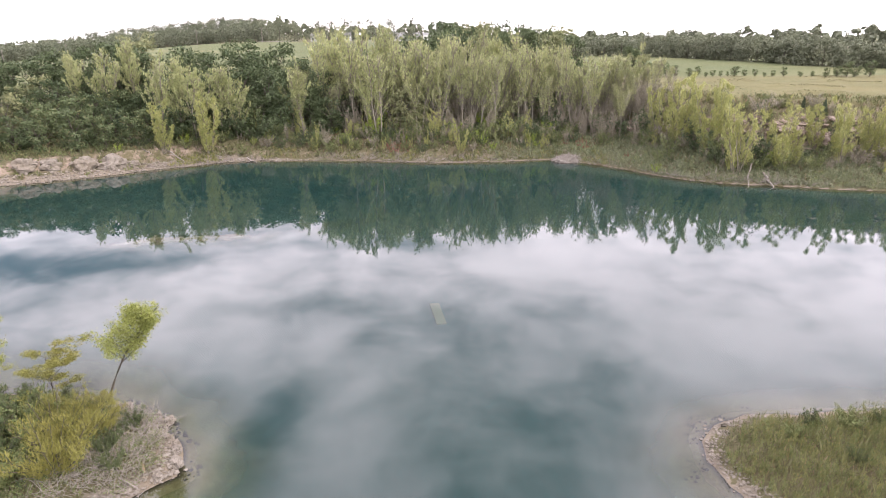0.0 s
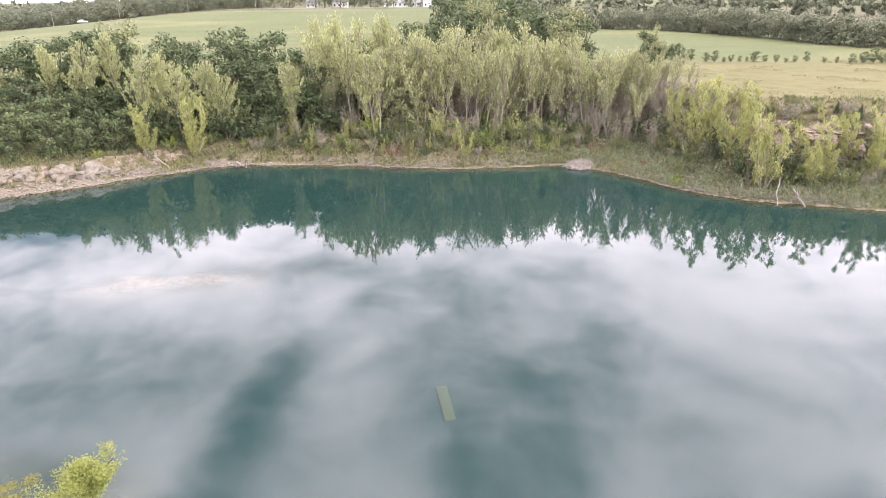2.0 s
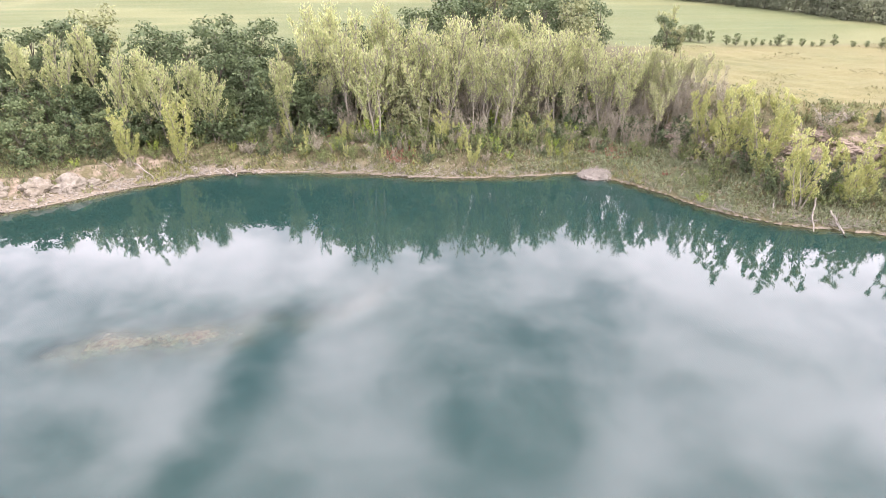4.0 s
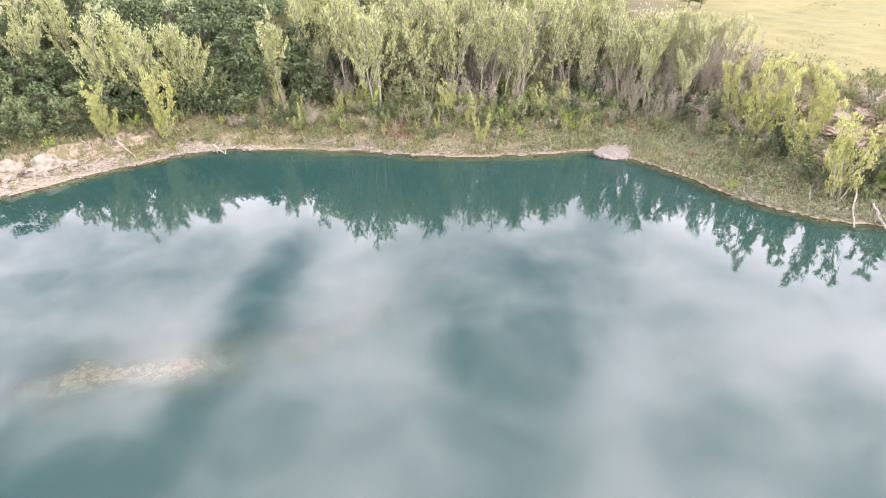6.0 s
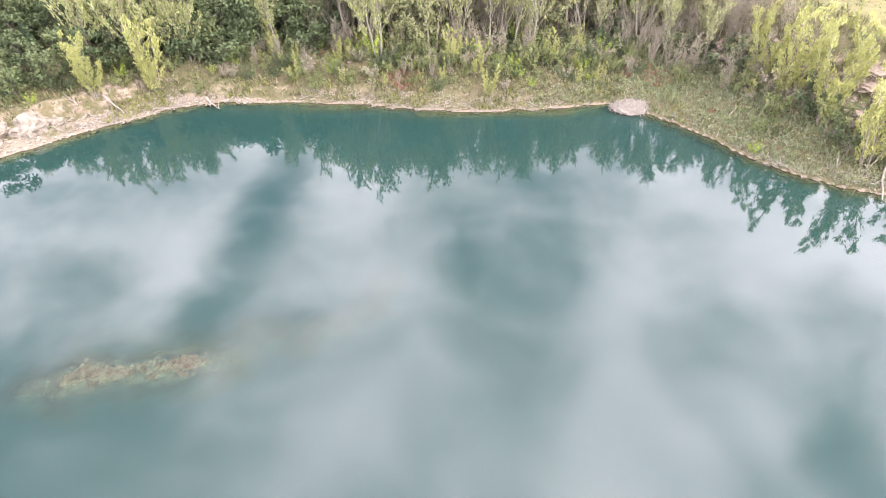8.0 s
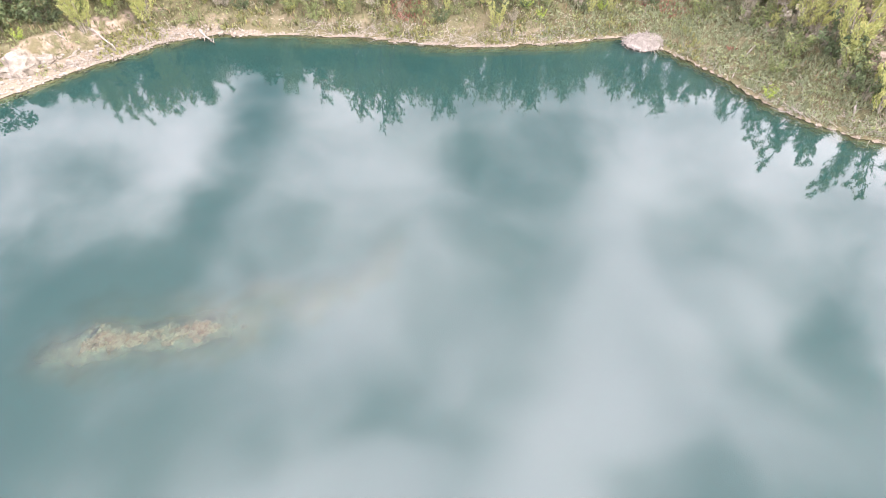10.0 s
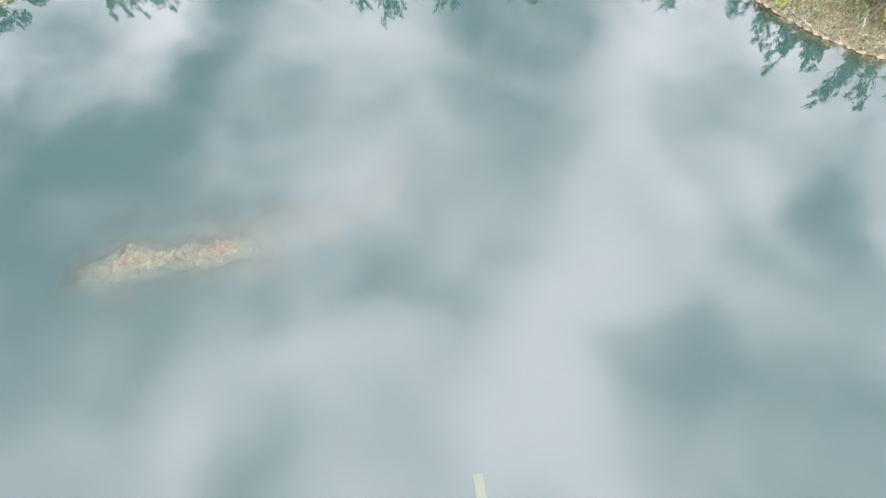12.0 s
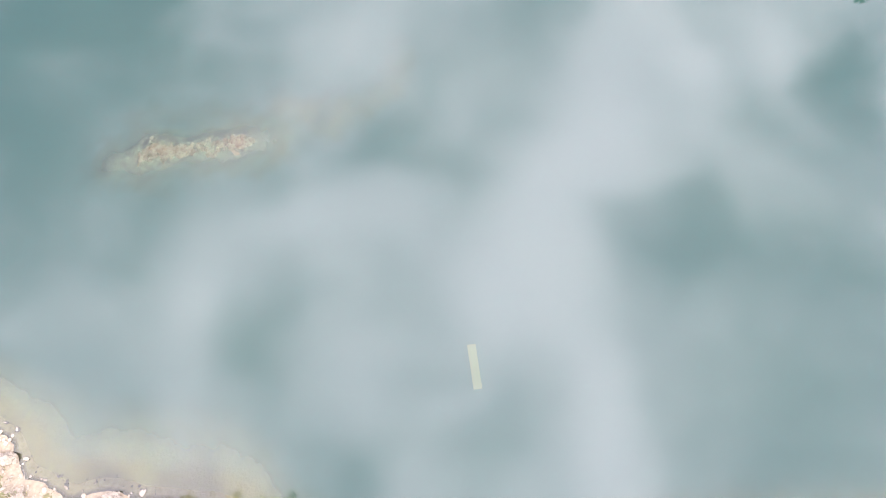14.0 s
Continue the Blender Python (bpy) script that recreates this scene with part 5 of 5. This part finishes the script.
lodge = thing("beaver_lodge", "beaver lodge of grey sticks heaped at the shore", "lodge", at=pose(23.8, 112.2, 0))
mound = bmesh.new()
bmesh.ops.create_icosphere(mound, subdivisions=4, radius=1)
for v in mound.verts:
    v.co *= 1 + 0.15 * noise.noise(v.co * 2.5)
    v.co = Vector((v.co.x * 2.5, v.co.y * 1.7, max(v.co.z, -0.3) * 1.05))
part("mound", mound, M["dead"], lodge)
sticks = []
for _ in range(420):
    a, r = rng.uniform(0, 6.28), math.sqrt(rng.uniform(0, 1))
    p = np.array((2.6 * r * math.cos(a), 1.8 * r * math.sin(a), 1.1 * math.sqrt(max(0.02, 1 - r * r))))
    w = np.array((math.cos(a) + rng.normal() * 0.8, math.sin(a) + rng.normal() * 0.8, -0.4 + rng.normal() * 0.25))
    w /= np.linalg.norm(w)
    sticks.append(tube(np.array([p - w * 0.6, p + (0, 0, 0.05), p + w * rng.uniform(0.3, 0.9)]), (0.035, 0.03, 0.015), 4))
tagged(part("stick", bulk("stick", *joined(sticks)), M["dead"], lodge), kind="stuff")

# ---- the drowned reef and the sunken plank ----
REEF = [(-37.4, 66.2), (-35.5, 67.2), (-33, 67.8), (-27, 68.3), (-23.6, 69), (-20.6, 69.3)]
rx = rng.uniform(-37.4, -20.9, 5200)
ry = np.interp(rx, [q[0] for q in REEF], [q[1] for q in REEF]) + rng.normal(size=5200) * np.where(rx < -29, 0.95, 0.62) - np.where(rx < -29, 0.5 * rng.uniform(0, 2.4, 5200), 0)
rs = 0.07 + 0.42 * rng.uniform(0, 1, 5200) ** 3.5
rz = height(rx, ry)
ok = rz > -0.85 - 0.8 * rng.uniform(0, 1, 5200) ** 2
tagged(part("reef_rubble", bulk("reef_rubble", *stones(rx[ok], ry[ok], rs[ok], 0.2, np.minimum(rz[ok] + 0.1, -0.1 - rs[ok] * 0.85))), M["reef_rock"]), "tan rock rubble of a reef just under the water", "stones", kind="stuff")
for x, y, s in [(-33.0, 68.5, 0.55), (-31.6, 66.8, 0.6), (-28.2, 67.9, 0.4), (-24.4, 67.9, 0.6), (-22.6, 68.2, 0.55), (-20.7, 70.2, 0.5), (-34.4, 70.3, 0.6), (-29.5, 64.6, 0.7), (-31.6, 63.6, 0.7), (-15.4, 72, 0.9), (-26.5, 71.2, 0.6), (-30.3, 66.1, 0.5)]:
    boulder(x, y, s, s * 0.55, "reef_rock", "pale flat rock under the lake's water", "rocks of the reef", x * 31, 0.3, z=min(stand(x, y), -0.3 - s * 0.4))
plank_mat = bark_material("bleached_plank", (0.50, 0.60, 0.42), (0.70, 0.80, 0.60))
plank = box(bmesh.new(), -0.4, 0.4, -2.05, 2.05, -0.04, 0.04, 0.015)
plank = part("plank", plank, plank_mat)
plank.matrix_basis = pose(-0.08, 46.7, -0.14, 0, 0, 8.5)
tagged(plank, "pale wooden plank drifting under the water", "plank")


# ---- the two low points in the foreground ----
rng = np.random.default_rng(21)
rubble("point_stones", "pale angular limestone along the point's edge", "lime_rock", 7000, (-20, -12, 23, 34.5),
       lambda x, y, d: (d > -1.2) & (d < 0.9) & (ripple(x, y, 1.2, 5.0) > -0.35) & (rng.uniform(0, 1, len(x)) < np.where(d > 0, 1.0, 0.15)), 0.025, 0.2)
rubble("tip_stones", "pale gravel and stones at the weedy point", "lime_rock", 6000, (12.5, 19, 23, 33),
       lambda x, y, d: (d > -1.6) & (d < 1.0) & (ripple(x, y, 1.2, 5.0) > -0.3) & (rng.uniform(0, 1, len(x)) < np.where(d > 0, 1.0, 0.2)), 0.02, 0.13)
rubble("cove_stones", "white stones along the cove's edge", "lime_rock", 1400, (-46, -28, 32, 43),
       lambda x, y, d: (d > -1.5) & (d < 1.2) & (rng.uniform(0, 1, len(x)) < np.where(d > 0, 1.0, 0.3)), 0.05, 0.35)
for x, y, s in [(-15.9, 31.6, 0.42), (-14.3, 28.6, 0.4), (-14.6, 29.3, 0.3), (-13.9, 27.6, 0.45), (-14.4, 26.5, 0.35), (-16.9, 32.2, 0.3), (-41.6, 38.2, 0.8), (-31.6, 35.1, 0.7), (-19.2, 33.2, 0.35), (-32.6, 34.6, 0.5)]:
    boulder(x, y, s, s * 0.7, "lime_rock", "white limestone boulder at the point's edge", "boulders of the point", x * 17)
boulder(16.2, 30.2, 0.16, 0.14, "dark_bark", "dark stone at the tip of the point")


def plumes(x, y, low, high, sprays, size, lean=0.12):
    """Leafy upright stems in uneven stands: sprays of slim leaves up each one."""
    n = len(x)
    h = rng.uniform(low, high, n) * (0.7 + 0.55 * ramp(ripple(x, y, 0.9, 6.0), -0.4, 0.8))
    foot = np.stack([x, y, height(x, y) - 0.05], -1)
    tip = foot + np.c_[rng.normal(size=(n, 2)) * lean * h[:, None], h]
    s = rng.uniform(0.1, 1.0, (n, sprays, 1))
    at = foot[:, None] * (1 - s) + tip[:, None] * s + rng.normal(size=(n, sprays, 3)) * (0.05, 0.05, 0.03)
    at = at.reshape(-1, 3)
    m = len(at)
    turn = rng.uniform(0, 6.28, m)
    way = np.stack([np.cos(turn) * 0.4, np.sin(turn) * 0.4, rng.uniform(0.6, 1.2, m)], -1)
    way /= np.linalg.norm(way, axis=1)[:, None]
    side = np.cross(way, rng.normal(size=(m, 3)))
    side /= np.linalg.norm(side, axis=1)[:, None]
    k = size * rng.uniform(0.6, 1.3, (m, 1))
    v = np.stack([at, at + way * k + side * k * 0.17, at + way * k * 2, at + way * k - side * k * 0.17], 1).reshape(-1, 3)
    return v, np.arange(4 * m).reshape(-1, 4)


def tall_weeds(name, label, material, count, box, test, low, high, sprays, size):
    x, y = scatter(count, *box)
    ok = test(x, y, inland(x, y))
    return tagged(part(name, bulk(name, *plumes(x[ok], y[ok], low, high, sprays, size)), M[material]), label, "weeds", kind="stuff")


def ragged(x, y, reach):
    """Thins the growth out unevenly away from the points."""
    far = np.maximum(np.maximum(22 - y, np.abs(x) - 34), 0)
    far = far + 4 * ripple(x, y, 5, 1.0) * ramp(far, 0, 4)
    return far < reach * rng.uniform(0, 1, len(x)) ** 0.7


weeds("scattered_weeds", "sparse dry weeds on the land round the lake", "weed", 26000, (-130, 130, -70, 60),
      lambda x, y, d: (d > 0.8) & (d < 45 * rng.uniform(0, 1, len(x))), 0.3, 0.9, 4, 0.09)
right = (13, 52, 2, 40)
near = (13, 44, 14, 38)
tall_weeds("tall_weeds", "thick green waist-high weeds covering the point", "fresh", 13000, near, lambda x, y, d: (d > np.where((y > 27.2) & (x < 24), 1.7, 0.55)) & ragged(x, y, 9), 0.45, 1.05, 22, 0.075)
tall_weeds("olive_weeds", "darker olive weeds among the green ones", "shrub", 7000, near, lambda x, y, d: (d > np.where((y > 27.2) & (x < 24), 1.6, 0.45)) & ragged(x, y, 9) & (ripple(x, y, 1.6, 2.0) > -0.3), 0.4, 0.95, 20, 0.075)
weeds("point_grass", "dry brown grass at the foot of the weeds", "weed", 24000, right, lambda x, y, d: (d > 0.8) & ragged(x, y, 12), 0.25, 0.6, 4, 0.05)
left = (-60, -12, 4, 46)
tall_weeds("point_weeds", "mixed green weeds on the stony point", "shrub", 13000, left, lambda x, y, d: (d > 0.6) & ragged(x, y, 9) & (ripple(x, y, 2.4, 2.0) > -0.3), 0.3, 0.9, 10, 0.09)
tall_weeds("olive_point_weeds", "dark green weeds under the shrubs", "broad", 6500, left, lambda x, y, d: (d > 1.6) & ragged(x, y, 6) & (x < -19), 0.5, 1.3, 12, 0.12)
weeds("brown_grass", "dry brown grass on the stony point", "weed", 20000, left, lambda x, y, d: (d > 0.8) & ragged(x, y, 12), 0.2, 0.6, 4, 0.05)

for name, label, leaf, count in (("dry_herbs", "dry brown herbs among the stones of the point", "twig", 350), ("point_herbs", "olive herbs growing between the pale stones", "shrub", 1100)):
    mounds(name, label, leaf, count, (-22, -13.5, 23, 34), lambda x, y, d: (d > 0.45) & (ripple(x, y, 1.3, 3.5) > -0.2), 0.3, 0.9, 26, 0.055)
feather = [grow("feathery_shrub", bush(3.2, "feather", 9000, 26, w, 0.026, 0.16, droop=0.15, upright=True), "soft yellow-green feathery shrub on the point", "shrub", "shrubs on the point") for w in (0.75, 0.95)]
olive = [grow("olive_shrub", bush(2.6, "mid", 4200, 20, w, 0.032, 0.3, upright=True), "olive green leafy shrub on the point", "shrub", "shrubs on the point") for w in (0.7, 0.9)]
deep = [grow("green_shrub", bush(2.8, "shrub", 4600, 18, 0.85, 0.03, 0.45), "fresh green leafy shrub on the point", "shrub", "shrubs on the point")]
for x, y, h in [(-19.0, 26.0, 3.2), (-20.4, 28.6, 3.2), (-18.8, 29.8, 2.2), (-20.4, 31.0, 2.0)]:
    plant(feather, k, x, y, h, 3.2)
    k += 1
for x, y, h in [(-22.8, 29.4, 2.8), (-24.6, 31.4, 2.2), (-17.6, 27.8, 1.5), (-23.2, 26.6, 2.8), (-26.5, 30.5, 2.6), (-17.4, 30.4, 1.2), (-30, 31, 2.4), (-16.6, 26.6, 1.2), (-36, 31.5, 2.0), (-22.2, 31.8, 1.8)]:
    plant(olive, k, x, y, h, 2.6)
    k += 1
for x, y, h in [(-24.8, 27.8, 3.0), (-22.2, 27.2, 2.4), (-21.4, 25.0, 2.4), (-23.4, 30.6, 2.4), (-22.4, 23.8, 2.8), (-27.6, 28.2, 3.0), (-25.0, 24.6, 3.0), (-28.6, 32.6, 2.0)]:
    plant(deep, k, x, y, h, 2.8)
    k += 1
for x, y, h in [(20.6, 29.4, 1.2), (22.6, 29.3, 1.3), (24.6, 29.3, 1.2), (19, 28.4, 0.9), (23.6, 27.0, 1.1), (26, 28.0, 1.3), (21, 26.0, 1.0)]:
    plant(deep if k % 2 else olive, k, x, y, h, 2.8)
    k += 1


def sapling(x, y, h, lean, crown_at, clumps, leaf, label, spread, count, flat=0.6):
    """A slender young tree: thin bent trunk, single limbs and a loose crown in clumps."""
    ob = thing("sapling", label, "tree", "young trees on the point", at=pose(x, y, stand(x, y)))
    s = np.linspace(0, 1, 9)
    trunk = np.stack([h * lean * (0.6 * s + 0.75 * s * s), 0.12 * np.sin(5 * s), h * 0.85 * s - 0.4 * (1 - s)], -1)
    part("trunk", bulk("trunk", *tube(trunk, np.linspace(0.011 * h, 0.003 * h, 9), 7), True), M["dark_bark"], ob)
    spots, outs = [], []
    for i in range(clumps):
        f = crown_at + (0.98 - crown_at) * (i + 0.5) / clumps
        start = along(trunk, 1, f * 0.95, 99)[0]
        turn = 2.4 * i if i < 0.4 * clumps else rng.normal() * 1.7
        reach = spread * (1.15 - 0.5 * (i / clumps)) * rng.uniform(0.7, 1.2)
        path = limb(start, (math.cos(turn), math.sin(turn), flat * 1.25), reach, (0, 0, 0.35), 5)
        part("limb", bulk("limb", *tube(path, np.linspace(0.004 * h, 0.0012 * h, 5), 5), True), M["dark_bark"], ob)
        for j in range(5):
            c = along(path, 1, rng.uniform(0.3, 1.0), 99)[0]
            m = count // (clumps * 5)
            off = rng.normal(size=(m, 3))
            off *= (0.075 * max(h, 6.5) * rng.uniform(0.5, 1.0, (m, 1))) / np.linalg.norm(off, axis=1)[:, None] ** 0.5
            p = c + off * (0.7, 0.7, flat * 0.9)
            spots.append(p), outs.append(off * 2)
    part("crown", bulk("crown", *leaves(np.concatenate(spots), 0.0095 * max(h, 6.5), np.concatenate(outs) * 0.5, 0.4)), M[leaf], ob)
    return ob


sapling(-20.45, 33.4, 7.6, 0.41, 0.46, 24, "sapling", "slender willow sapling with a thin bare trunk", 1.95, 9800)
sapling(-27.9, 33.8, 7.0, 0.1, 0.4, 14, "sapling", "young willow with a loose light green crown", 1.6, 6500)
sapling(-23.7, 33.4, 4.0, 0.05, 0.3, 16, "feather", "low spreading yellow-green willow", 2.5, 7500, 0.3)
brush("dead_brush", "tangle of bleached dead twigs on the point", [(-17.4, 31.4), (-16.8, 30.2), (-16.2, 28.6), (-16.9, 27.2), (-17.6, 25.6), (-18.2, 32.2), (-15.6, 27.6), (-23.4, 29.8), (-18.6, 24.6), (-40, 35), (-16.2, 29.6), (-15.9, 26.4), (-17.8, 30.8), (-17.2, 28.2), (-16.4, 25.2), (-18.0, 26.4)], 85, 1.0, 0.6, 0.016)
log([(-16.4, 26.3, 0.75), (-18.4, 27.2, 0.9), (-14.9, 25.4, 0.35)], 0.07, 0.04, "bleached dead branch across the point", snag=3)
log([(-17.6, 29.2, 0.9), (-15.4, 29.8, 0.5)], 0.06, 0.03, "bleached dead branch across the point", snag=4)
log([(-24, 29.0, 0.9), (-24.2, 31, 1.9)], 0.04, 0.015, "upright dead stem in the shrubs", "dead_stem", 5)
